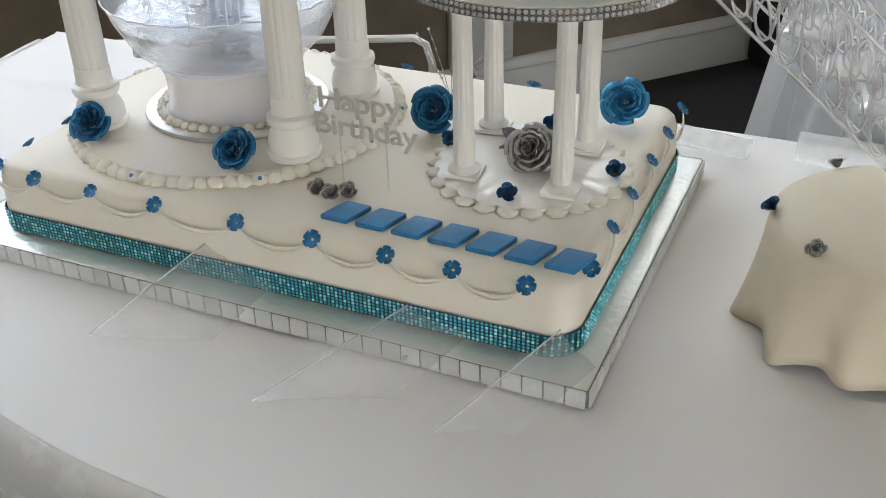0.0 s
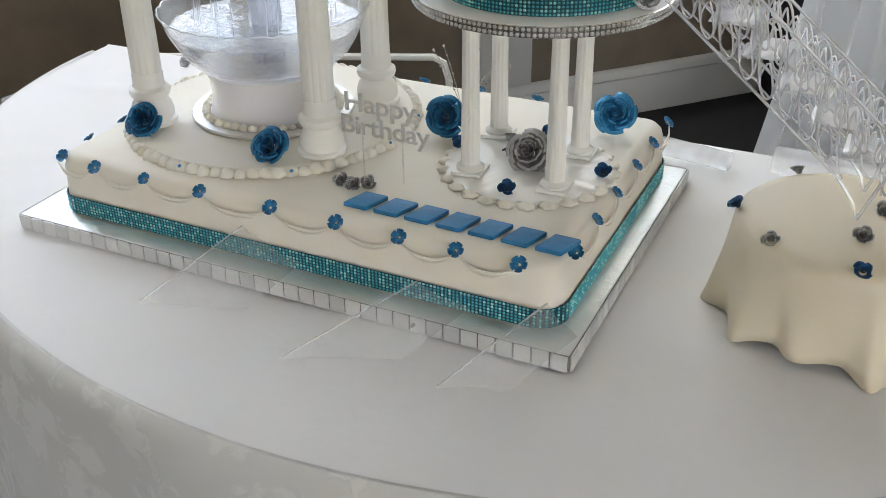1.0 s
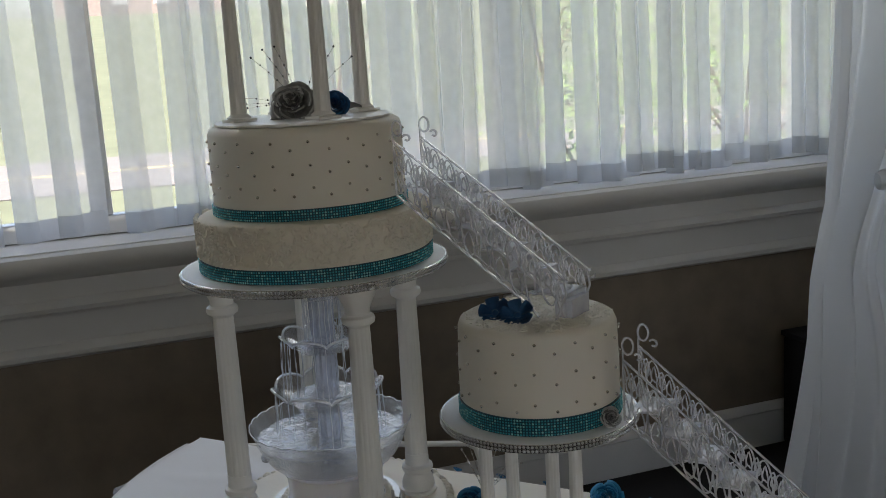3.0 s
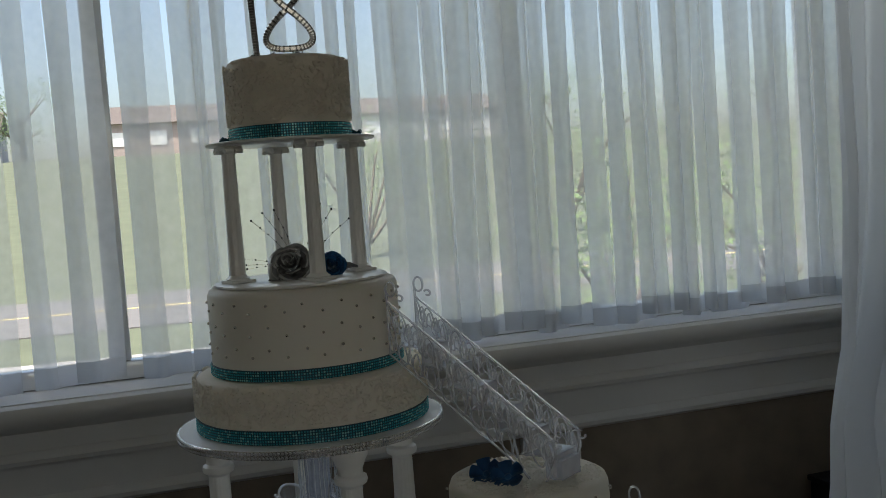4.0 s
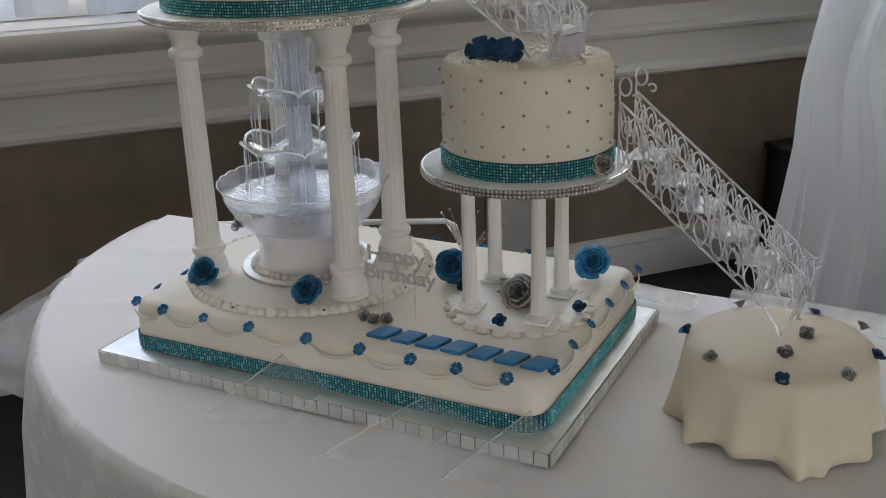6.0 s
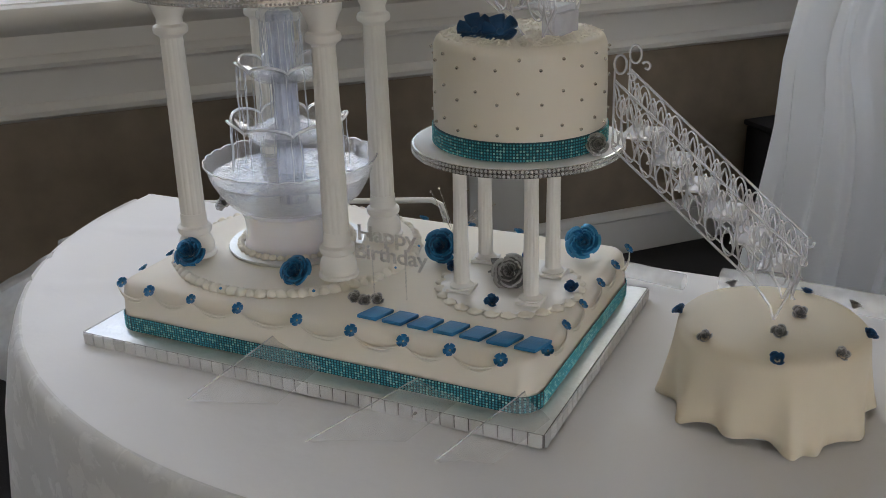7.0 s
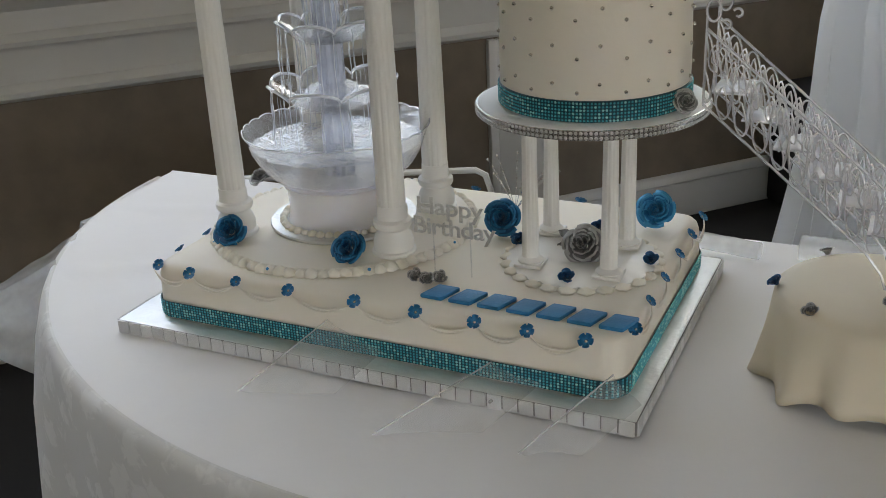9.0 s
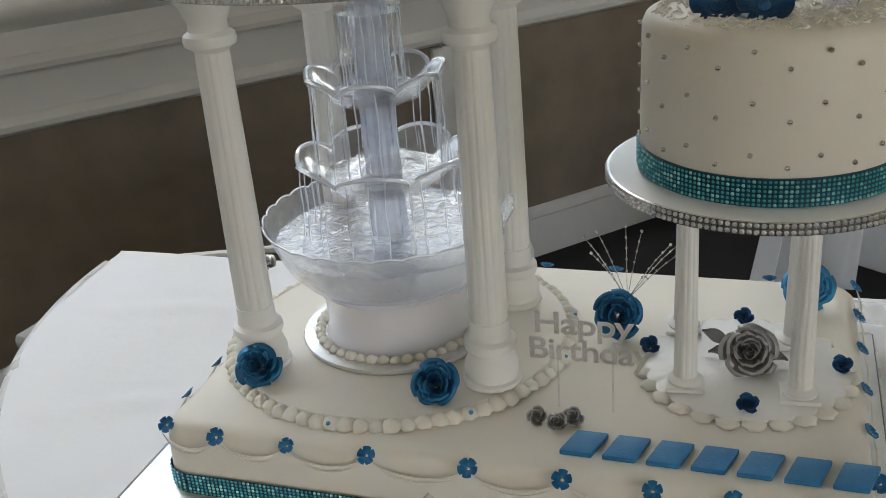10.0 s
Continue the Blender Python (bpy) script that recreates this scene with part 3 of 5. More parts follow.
def petal_mesh(name, width, height, base, flare, mat, curl=0.25, nx=8, ny=9, seed=0, rim_mat=None):
    """One cupped petal that grows out of the rose's axis."""
    v, f = [], []
    for j in range(ny):
        t = j / (ny - 1)
        for i in range(nx):
            s = 2 * i / (nx - 1) - 1
            half = width * (0.35 + 0.65 * math.sin(math.pi * min(1, 0.12 + 0.62 * t)))
            g = s * half
            r = base * (0.35 + 0.65 * t) + flare * t ** 2.4 - 0.05 * abs(s) ** 3 * t + 0.05 * s * t + 0.05 * max(0, t - 0.7) * (1 - abs(s))
            z = height * (t - 0.15 * abs(s) ** 2.5 * t) - curl * max(0, t - 0.72) ** 1.4 * 3
            z += 0.05 * noise.noise(Vector((s * 2, t * 3, seed)))
            r += 0.05 * t * noise.noise(Vector((s * 2.5, t * 2, seed + 9)))
            v.append((r * math.sin(g), -r * math.cos(g), z))
    for j in range(ny - 1):
        for i in range(nx - 1):
            f.append((j * nx + i, j * nx + i + 1, (j + 1) * nx + i + 1, (j + 1) * nx + i))
    n = len(v)
    v += [(x * 0.95, y * 0.95, z - 0.02) for x, y, z in v]
    f += [tuple(n + k for k in reversed(q)) for q in f]
    rim = [i for i in range(nx)] + [j * nx + nx - 1 for j in range(1, ny)] + [(ny - 1) * nx + i for i in range(nx - 2, -1, -1)] + [j * nx for j in range(ny - 2, 0, -1)]
    f += [(rim[k], n + rim[k], n + rim[(k + 1) % len(rim)], rim[(k + 1) % len(rim)]) for k in range(len(rim))]
    me = raw(name, v, f)
    me.materials.append(mat)
    if rim_mat:
        # paler material along the petal's upper edge
        me.materials.append(rim_mat)
        per = (nx - 1) * (ny - 1)
        for k, poly in enumerate(me.polygons):
            if k >= 2 * per or (k % per) // (nx - 1) >= ny - 2:
                poly.material_index = 1
    me.shade_smooth()
    return me


def rose_kit(mat):
    pale_edge = PETAL_EDGE[mat]
    shapes = [(0.74, 0.46, 0.64, 0.34, 0.26, 5, 0.0), (0.72, 0.62, 0.56, 0.26, 0.22, 6, 30.0), (0.78, 0.74, 0.46, 0.18, 0.17, 5, 15.0), (0.90, 0.83, 0.35, 0.13, 0.13, 4, 60.0), (1.05, 0.89, 0.25, 0.08, 0.09, 4, 10.0), (1.2, 0.93, 0.16, 0.05, 0.06, 3, 40.0)]
    kit = [(petal_mesh("petal", w, h, r, fl, mat, c, seed=k, rim_mat=pale_edge), n, turn) for k, (w, h, r, fl, c, n, turn) in enumerate(shapes)]
    v, f = [], []
    pts = []
    for k in range(60):
        g = k / 59 * 3.6 * math.pi
        r = 0.02 + 0.13 * k / 59
        pts.append((r * math.cos(g), r * math.sin(g)))
    for k, (x, y) in enumerate(pts):
        v += [(x * 0.7, y * 0.7, 0.0), (x, y, 0.86 - 0.08 * k / 59), (x * 1.10, y * 1.10, 0.85 - 0.08 * k / 59), (x * 0.85, y * 0.85, 0.0)]
        if k:
            a, b = (k - 1) * 4, k * 4
            f += [(a + c, b + c, b + (c + 1) % 4, a + (c + 1) % 4) for c in range(4)]
    heart = raw("heart", v, f)
    heart.materials.append(mat)
    heart.materials.append(pale_edge)
    for k, poly in enumerate(heart.polygons):
        poly.material_index = 1 if k % 4 == 1 else 0
    heart.shade_smooth()
    return kit, heart


KITS = {m: rose_kit(m) for m in (BLUE, NAVY, GREY, AQUA)}


def rose(p, way, size, mat, label, spin=0.0, category="sugar rose", group=""):
    kit, heart = KITS[mat]
    ob = empty("sugar_rose", face_to(p, way, spin, size))
    tagged(ob, label, category, group)
    h = new("heart", heart)
    h.parent = ob
    for me, n, turn in kit:
        for k in range(n):
            q = new("petal", me)
            q.parent = ob
            q.matrix_local = pose(0, 0, random.uniform(-0.04, 0.04), random.uniform(-10, 10), random.uniform(-9, 9), turn + 360 / n * k + random.uniform(-12, 12)) @ Matrix.Diagonal((1, 1, random.uniform(0.93, 1.07), 1))
    return ob


def bud(p, way, size, mat, label, group=""):
    """A small ribbon bud: a coil wrapped in short petals."""
    kit, heart = KITS[mat]
    ob = empty("sugar_bud", face_to(p, way, random.uniform(0, 360), size))
    tagged(ob, label, "sugar flower", group)
    h = new("heart", heart)
    h.parent = ob
    h.matrix_local = Matrix.Diagonal((1.75, 1.75, 0.84, 1))
    for me, n, turn in kit[3:]:
        for k in range(n):
            q = new("petal", me)
            q.parent = ob
            q.matrix_local = pose(0, 0, -0.05, random.uniform(-6, 6), random.uniform(-6, 6), turn + 360 / n * k) @ Matrix.Diagonal((1.6, 1.6, 0.84, 1))
    return ob


# five-petalled blossoms along the cake's rim
def blossom(m, mat, name="sugar_blossom", label="small bright blue five-petalled sugar blossom on the cake's rim", group="blossoms round the sheet cake"):
    ob = empty(name, m)
    tagged(ob, label, "sugar flower", group)
    v, f = [(0, 0, 0.0)], []
    for j in range(1, 4):
        for i in range(5):
            s = (i / 4 * 2 - 1) * (0.66 if j < 3 else 0.46)
            r = 0.36 * j
            v.append((r * math.sin(s), r * math.cos(s), (0.05, 0.30, 0.42)[j - 1] + 0.1 * abs(s)))
    f += [(0, i + 1, i + 2) for i in range(4)]
    for j in range(2):
        f += [(1 + j * 5 + i, 1 + (j + 1) * 5 + i, 2 + (j + 1) * 5 + i, 2 + j * 5 + i) for i in range(4)]
    n = len(v)
    v += [(x, y, z - 0.13) for x, y, z in v]
    f += [tuple(n + k for k in reversed(q)) for q in f]
    rim = [0, 1, 6, 11, 12, 13, 14, 15, 10, 5]
    f += [(rim[k], rim[(k + 1) % 10], n + rim[(k + 1) % 10], n + rim[k]) for k in range(10)]
    me = raw("petal", v, f)
    me.materials.append(mat)
    me.shade_smooth()
    for k in range(5):
        q = new("petal", me)
        q.parent = ob
        q.matrix_local = pose(0, 0, 0, 0, 0, 72 * k)
    c = lathe([(0.0, 0.0), (0.22, 0.02), (0.24, 0.15), (0.12, 0.26), (0, 0.28)], 10)
    part("eye", c, PEARL if mat is not NAVY else NAVY, ob, "silver centre" if mat is not NAVY else "")
    return ob


first = None
for x, y, turn in flower_spots:
    way = Vector((math.sin(radians(turn)), -math.cos(radians(turn)), 1.1))
    corner = abs(x - CX0) < 0.01 and abs(y - 0.634) < 0.001
    if corner:
        way = Vector((-0.7, -0.7, 1))
    m = face_to(Vector((x, y, 0.8175)) + way.normalized() * 0.0005, way, random.uniform(0, 72))
    if first is None:
        first = blossom(m @ Matrix.Scale(0.0064, 4), AQUA)
    else:
        copy_thing(first, m @ Matrix.Scale(random.uniform(0.9, 1.1), 4))

rose((-0.628, 0.704, 0.838), (0.10, -0.75, 0.62), 0.0205, BLUE, "deep blue sugar rose with silvery edges by a column foot", 10)
rose((-0.472, 0.704, 0.838), (0.05, -0.75, 0.62), 0.0205, BLUE, "deep blue sugar rose leaning on the icing border", 50)
rose((-0.350, 0.842, 0.838), (0.15, -0.85, 0.5), 0.0225, BLUE, "large blue sugar rose with pearl sprays behind", 20)
rose((-0.192, 0.918, 0.838), (0.1, -0.85, 0.5), 0.0235, AQUA, "large bright blue sugar rose near the cake's corner", 80)
rose((-0.238, 0.794, 0.838), (0.05, -0.8, 0.6), 0.0235, GREY, "silver grey sugar rose between four small pillars", 35)
rose((-0.462, 0.905, 0.838), (0.3, -0.8, 0.7), 0.017, GREY, "open silver grey sugar flower by a column foot", 5)
rose((-0.735, 0.920, 0.818), (-0.3, -0.5, 0.9), 0.018, GREY, "small silver grey sugar flower at the back", 5)
for p in ((-0.389, 0.694, 0.823), (-0.372, 0.687, 0.8245), (-0.362, 0.698, 0.823)):
    bud(p, (0.1, -0.6, 0.8), 0.0105, GREY, "small silver grey sugar bud in a cluster of three", "three grey buds")
for p in ((-0.236, 0.731, 0.829), (-0.168, 0.800, 0.829), (-0.318, 0.806, 0.829), (-0.245, 0.868, 0.829)):
    bud(p, (0.1, -0.6, 0.8), 0.0105, NAVY, "small navy sugar bud on the scalloped base", "buds on the scalloped base")
# leaves under the grey rose
def leaf(p, way, spin, size, mat, label):
    v, f = [], []
    for j in range(9):
        t = j / 8
        w = 0.42 * math.sin(math.pi * t ** 0.8) + 0.005
        for i in range(5):
            s = i / 2 - 1
            v.append((s * w, t * 1.6, 0.25 * math.sin(t * 2.6) - 0.12 * (1 - abs(s)) + 0.02 * math.sin(12 * t) * abs(s)))
    for j in range(8):
        f += [(j * 5 + i, j * 5 + i + 1, j * 5 + i + 6, j * 5 + i + 5) for i in range(4)]
    n = len(v)
    v += [(x, y, z - 0.05) for x, y, z in v]
    f += [tuple(n + k for k in reversed(q)) for q in f]
    ob = from_mesh("sugar_leaf", raw("sugar_leaf", v, f), mat)
    ob.matrix_world = face_to(p, way, spin, size)
    return tagged(ob, label, "sugar leaf", "grey leaves")


leaf((-0.245, 0.80, 0.834), (0, -0.3, 1), 95, 0.0155, GREY, "silver grey sugar leaf under the rose")
leaf((-0.232, 0.80, 0.834), (0, -0.3, 1), -100, 0.0155, GREY, "silver grey sugar leaf under the rose")
leaf((-0.255, 0.81, 0.836), (0, -0.3, 1), 60, 0.0155, GREY, "silver grey sugar leaf under the rose")

# ---- writing on the sheet cake: seven plain raised bars in place of a name ----
bars_thing = empty("cake_lettering", pose(0, 0, 0))
tagged(bars_thing, "row of seven raised blue sugar bars on the cake", "lettering")
for k in range(7):
    g = k / 6
    bm = box(-0.0118, 0.0118, -0.0140, 0.0140, 0, 0.0045, bevel=0.0014)
    for w in bm.verts:
        w.co.x += w.co.y * 0.28
    ob = part("bar", bm, LETTER, bars_thing)
    ob.matrix_world = pose(-0.348 + 0.186 * g, 0.6665 - 0.004 * g, CZ1 - 0.0002, 0, 0, -1.5)


# ---- raised round plate with shell border ----
S1 = Vector((-0.546, 0.812))
plate = empty("round_plate", pose(S1.x + 0.008, S1.y - 0.006, 0))
tagged(plate, "round white separator plate with piped icing border", "plate")
part("disc", lathe([(0.0, CZ1 - 0.0005), (0.149, CZ1 - 0.0005), (0.150, CZ1 + 0.004), (0.147, CZ1 + 0.007), (0.0, CZ1 + 0.0078)], 72), IVORY, plate)
dollop = lathe([(0.0, 0.0), (1.0, 0.0), (1.12, 0.35), (0.92, 0.75), (0.6, 1.05), (0.25, 1.25), (0.0, 1.32)], 14, wave=lambda i, a, r, z: (r * (1 + 0.11 * math.cos(6 * a + z * 2.2)), z))
me_dol = bpy.data.meshes.new("icing_shell")
dollop.to_mesh(me_dol), dollop.free()
me_dol.materials.append(ICING), me_dol.shade_smooth()
n = 78
for k in range(n):
    g = 2 * math.pi * k / n
    ob = new("icing_shell", me_dol)
    ob.parent = plate
    sc = 0.0068 * random.uniform(0.85, 1.12)
    ob.matrix_local = pose(0.1515 * math.cos(g), 0.1515 * math.sin(g), CZ1 - 0.0003, random.uniform(-12, 12), random.uniform(-12, 12), random.uniform(0, 360)) @ Matrix.Scale(sc, 4)
    if k % 9 == 4:
        bm = lathe([(0, -0.002), (0.0018, -0.001), (0.002, 0.0006), (0.0, 0.002)], 8)
        q = part("confetti", bm, AQUA, plate, "tiny blue sugar dot")
        q.matrix_local = pose(0.156 * math.cos(g), 0.156 * math.sin(g), CZ1 + 0.006)

# ---- tall fluted columns ----
PZ0 = CZ1 + 0.0072


def fluted(profile, n_flutes=14, depth=0.045, steps=112):
    return lathe(profile, steps, wave=lambda i, a, r, z: (r * (1 - depth * max(0, math.cos(n_flutes * a)) ** 0.7 * (1 if 0 < i < len(profile) - 1 else 0)), z))


def tall_column(p):
    col = empty("fluted_column", pose(p[0], p[1], 0))
    tagged(col, "tall white plastic fluted column holding up the cake", "column", "tall columns under the big cake")
    part("shaft", fluted([(0.0150, 0.884), (0.0154, 0.888), (0.0150, 0.95), (0.0142, 1.03), (0.0134, 1.096), (0.0132, 1.102)]), PLASTIC, col)
    rings = [(0.0, 0.0), (0.0235, 0.0), (0.0242, 0.0015), (0.024, 0.004), (0.0212, 0.0055), (0.0222, 0.009), (0.0220, 0.015), (0.0198, 0.022), (0.0168, 0.0255), (0.0164, 0.0285),
             (0.0200, 0.0305), (0.0213, 0.034), (0.0208, 0.038), (0.0168, 0.0405), (0.0162, 0.0425), (0.0158, 0.056)]
    part("base", lathe([(r, PZ0 + z) for r, z in rings], 40), PLASTIC, col)
    part("capital", lathe([(0.0134, 1.101), (0.0150, 1.103), (0.0196, 1.106), (0.0206, 1.110), (0.0196, 1.114), (0.0152, 1.117), (0.0150, 1.123), (0.0172, 1.128), (0.0195, 1.134), (0.0225, 1.139), (0.0235, 1.1498), (0.0, 1.1498)], 40), PLASTIC, col)
    return col


for spot in ((-0.637, 0.727), (-0.435, 0.735), (-0.449, 0.873), (-0.614, 0.872)):
    tall_column(spot)

# ---- fountain ----
FX, FY = S1.x + 0.006, S1.y - 0.005
ft = empty("fountain", pose(FX, FY, 0))
tagged(ft, "clear plastic tiered fountain running with water on white base", "fountain")
z0 = CZ1 + 0.0075
part("base_plate", lathe([(0, z0), (0.086, z0), (0.087, z0 + 0.002), (0.086, z0 + 0.004), (0, z0 + 0.004)], 56), FOIL, ft, "round silver card")
part("pedestal", lathe([(0.0, z0 + 0.004), (0.066, z0 + 0.004), (0.064, z0 + 0.010), (0.0625, z0 + 0.022), (0.0635, z0 + 0.040), (0.067, 0.878), (0.069, 0.8815), (0.066, 0.8835), (0.0, 0.8835)], 56), FOUNT, ft, "white pedestal base")
for k in range(44):
    g = 2 * math.pi * k / 44
    ob = new("icing_shell", me_dol)
    ob.parent = ft
    ob.matrix_local = pose(0.0715 * math.cos(g), 0.0715 * math.sin(g), z0 + 0.0042, 0, 0, k * 31) @ Matrix.Scale(0.0046 * random.uniform(0.85, 1.15), 4)


def bowl(rim, rim_z, foot, foot_z, name, label, lobes, amp, steps=98, flute=0.0, lip=0.0019, mat=CLEAR):
    outer = []
    for k in range(8):
        t = k / 7
        outer.append((foot + (rim - foot) * t ** 0.62, foot_z + (rim_z - foot_z) * t ** 1.25))
    prof = [(0.0, foot_z)] + outer + [(rim - 0.0012, rim_z + 0.0004)] + [(max(0.002, r - 0.0022), z + 0.0018) for r, z in reversed(outer[:-1])] + [(0.0, foot_z + 0.002)]
    top = rim_z - foot_z

    def w(i, a, r, z):
        t = max(0, (z - foot_z) / top)
        s = abs(math.sin(lobes * a / 2)) ** 0.6
        return r * (1 + flute * math.cos(24 * a) * (0.2 < t < 0.75)) + amp * 0.45 * s * t ** 3, z + amp * (s - 0.5) * t ** 3
    dish = part(name, lathe(prof, steps, wave=w), mat, ft, label)
    edge = []
    for k in range(steps):
        g = 2 * math.pi * k / steps
        r, z = w(0, g, rim, rim_z)
        edge.append((r * math.cos(g), r * math.sin(g), z))
    tube("rim", edge, lip, RIM, dish, 6, closed=True, label="thick shining rim")
    return dish


bowl(0.107, 0.943, 0.064, 0.884, "basin", "fluted clear basin with scalloped rim", 28, 0.0022, 168, 0.014, 0.0008, BASIN)


def water_disc(r, z, name, seed, ripple=0.0026):
    bm = bmesh.new()
    rows = [[bm.verts.new((0, 0, z))]]
    for j in range(1, 17):
        rr = r * j / 16
        rows.append([bm.verts.new((rr * math.cos(g), rr * math.sin(g), z + ripple * noise.noise(Vector((rr * math.cos(g) * 90, rr * math.sin(g) * 90, seed))) + ripple * 0.5 * math.sin(rr * 500))) for g in [2 * math.pi * k / 48 for k in range(48)]])
    for k in range(48):
        bm.faces.new((rows[0][0], rows[1][k], rows[1][(k + 1) % 48]))
    for a, b in zip(rows[1:], rows[2:]):
        for k in range(48):
            bm.faces.new((a[k], b[k], b[(k + 1) % 48], a[(k + 1) % 48]))
    return part(name, bm, WATER, ft, "rippling water")


water_disc(0.0985, 0.926, "water", 1.0)
part("spout_tube", lathe([(0.0, 0.886), (0.017, 0.886), (0.016, 0.93), (0.0145, 0.965), (0.0145, 1.04), (0.0150, 1.075), (0.0155, 1.12), (0.012, 1.124), (0.0, 1.124)], 60, wave=lambda i, a, r, z: (r * (1 + 0.07 * math.cos(10 * a)), z)), TUBE, ft, "wet clear central tube")
for za, zb, ra, rb in ((0.968, 0.996, 0.045, 0.014), (1.042, 1.064, 0.034, 0.013)):
    part("skirt", lathe([(ra, za), (ra * 0.8, za + (zb - za) * 0.35), (ra * 0.55 + rb * 0.2, za + (zb - za) * 0.75), (rb, zb)], 70, wave=lambda i, a, r, z: (r * (1 + 0.05 * math.cos(7 * a)), z)), CLEAR, ft, "clear domed skirt")
bowl(0.069, 0.992, 0.024, 0.966, "lower_dish", "clear dish with petal rim", 7, 0.0105)
bowl(0.053, 1.062, 0.020, 1.040, "upper_dish", "clear dish with petal rim", 7, 0.0095)
water_disc(0.050, 0.979, "water", 2.0, 0.0012)
water_disc(0.036, 1.051, "water", 3.0, 0.0012)
part("top_cap", lathe([(0.0, 1.112), (0.024, 1.112), (0.0262, 1.116), (0.0262, 1.123), (0.022, 1.127), (0.0, 1.129)], 32, wave=lambda i, a, r, z: (r * (1 + 0.04 * math.cos(10 * a)), z)), CLEAR, ft, "clear scalloped cap")
for r, za, zb, n in ((0.0725, 0.990, 0.927, 26), (0.056, 1.060, 0.983, 22), (0.0245, 1.113, 1.055, 22)):
    for k in range(n):
        g = 2 * math.pi * (k + random.uniform(-0.35, 0.35)) / n
        rr = r * random.uniform(0.94, 1.02)
        pts = [(rr * math.cos(g) * (1 + 0.03 * t) + 0.0006 * math.sin(9 * t + k), rr * math.sin(g) * (1 + 0.03 * t), za + (zb - za) * t) for t in [i / 7 for i in range(8)]]
        v, f = [], []
        tube_into(v, f, pts, random.uniform(0.0005, 0.0011), 5, taper=lambda t, q=k: 0.75 + 0.35 * math.sin(14 * t + q))
        from_mesh("water_stream", raw("water_stream", v, f), STREAM, ft)


# ---- cake tiers ----
def round_cake(name, x, y, r, za, zb, mat, label, lean=0.0):
    ob = empty(name, pose(x, y, 0))
    tagged(ob, label, "cake", "round cakes of the stack")
    part("body", lathe([(0, za), (r - 0.001, za), (r, za + 0.004), (r, za + (zb - za) * 0.5), (r - lean, zb - 0.009), (r - lean - 0.0025, zb - 0.003), (r - lean - 0.008, zb), (0.0, zb + 0.0006)], 96,
                       wave=lambda i, a, rr, z: (rr + (0.0006 * noise.noise(Vector((math.cos(a) * 3, math.sin(a) * 3, z * 30))) if rr > 0.01 else 0), z)), mat, ob)
    return ob


def gem_band(ob, r, za, rows, pitch=0.0034, label="teal rhinestone ribbon"):
    zb = za + rows * pitch * 0.95 + 0.001
    bm = lathe([(r + 0.0004, za), (r + 0.0014, za + 0.0003), (r + 0.0014, zb - 0.0003), (r + 0.0004, zb)], 96)
    band = part("ribbon", bm, TEAL, ob, label)
    gems("stone_band", ring_spots(r + 0.0015, [za + pitch * 0.95 * (j + 0.6) for j in range(rows)], pitch), 0.00125, TEALGEM, band)


def separator(name, x, y, r, za, zb, label):
    ob = empty(name, pose(x, y, 0))
    tagged(ob, label, "cake plate")
    part("disc", lathe([(0, za), (r - 0.002, za), (r, za + 0.001), (r, zb - 0.001), (r - 0.002, zb), (0, zb)], 96), WHITEBOARD, ob)
    part("edge_strip", lathe([(r + 0.0002, za + 0.0004), (r + 0.0006, za + 0.0006), (r + 0.0006, zb - 0.0006), (r + 0.0002, zb - 0.0004)], 96), STEEL, ob, "silver edge strip")
    gems("stone_band", ring_spots(r + 0.0006, [za + 0.0028, zb - 0.0028], 0.0046), 0.0019, CLEARGEM, ob, "two rows of clear rhinestones on the edge")
    return ob


def cornelli(ob, r, za, zb, count, seed, size=0.0085, lean=0.0):
    """Random curls of piped icing over a cake's side."""
    rnd = random.Random(seed)
    v, f = [], []
    for k in range(count):
        g, z = 2 * math.pi * (k * 0.618034 % 1), za + (zb - za) * ((k * 0.41421 + rnd.uniform(0, 0.12)) % 1)
        turn, kind = rnd.uniform(0, 2 * math.pi), rnd.choice((1, -1))
        pts = []
        x, y, a = 0.0, 0.0, turn
        for i in range(9):
            zz = min(zb, max(za, z + y))
            gg = g + x / r
            pts.append(((r + 0.0012) * math.cos(gg), (r + 0.0012) * math.sin(gg), zz))
            step = size * 0.33
            x, y = x + step * math.cos(a), y + step * math.sin(a)
            a += kind * (0.75 if i < 4 else -0.85) + rnd.uniform(-0.25, 0.25)
        tube_into(v, f, pts, 0.0021, 6)
    q = from_mesh("cornelli_piping", raw("cornelli_piping", v, f), BUTTER, ob, "raised squiggles of piped icing")
    return tagged(q, kind="stuff")


me_pearl = bpy.data.meshes.new("dragee")
bm = bmesh.new()
bmesh.ops.create_icosphere(bm, subdivisions=1, radius=1)
bm.to_mesh(me_pearl), bm.free()
me_pearl.materials.append(PEARL), me_pearl.shade_smooth()


def quilted(ob, r, zs, n, lean=0.0):
    """Silver beads pressed into the side in staggered rows."""
    for j, z in enumerate(zs):
        for k in range(n):
            g = 2 * math.pi * (k + 0.5 * (j % 2)) / n + random.uniform(-0.012, 0.012)
            q = new("dragee", me_pearl)
            q.parent = ob
            q.matrix_local = pose((r + 0.0006) * math.cos(g), (r + 0.0006) * math.sin(g), z + random.uniform(-0.0008, 0.0008)) @ Matrix.Scale(0.0021, 4)


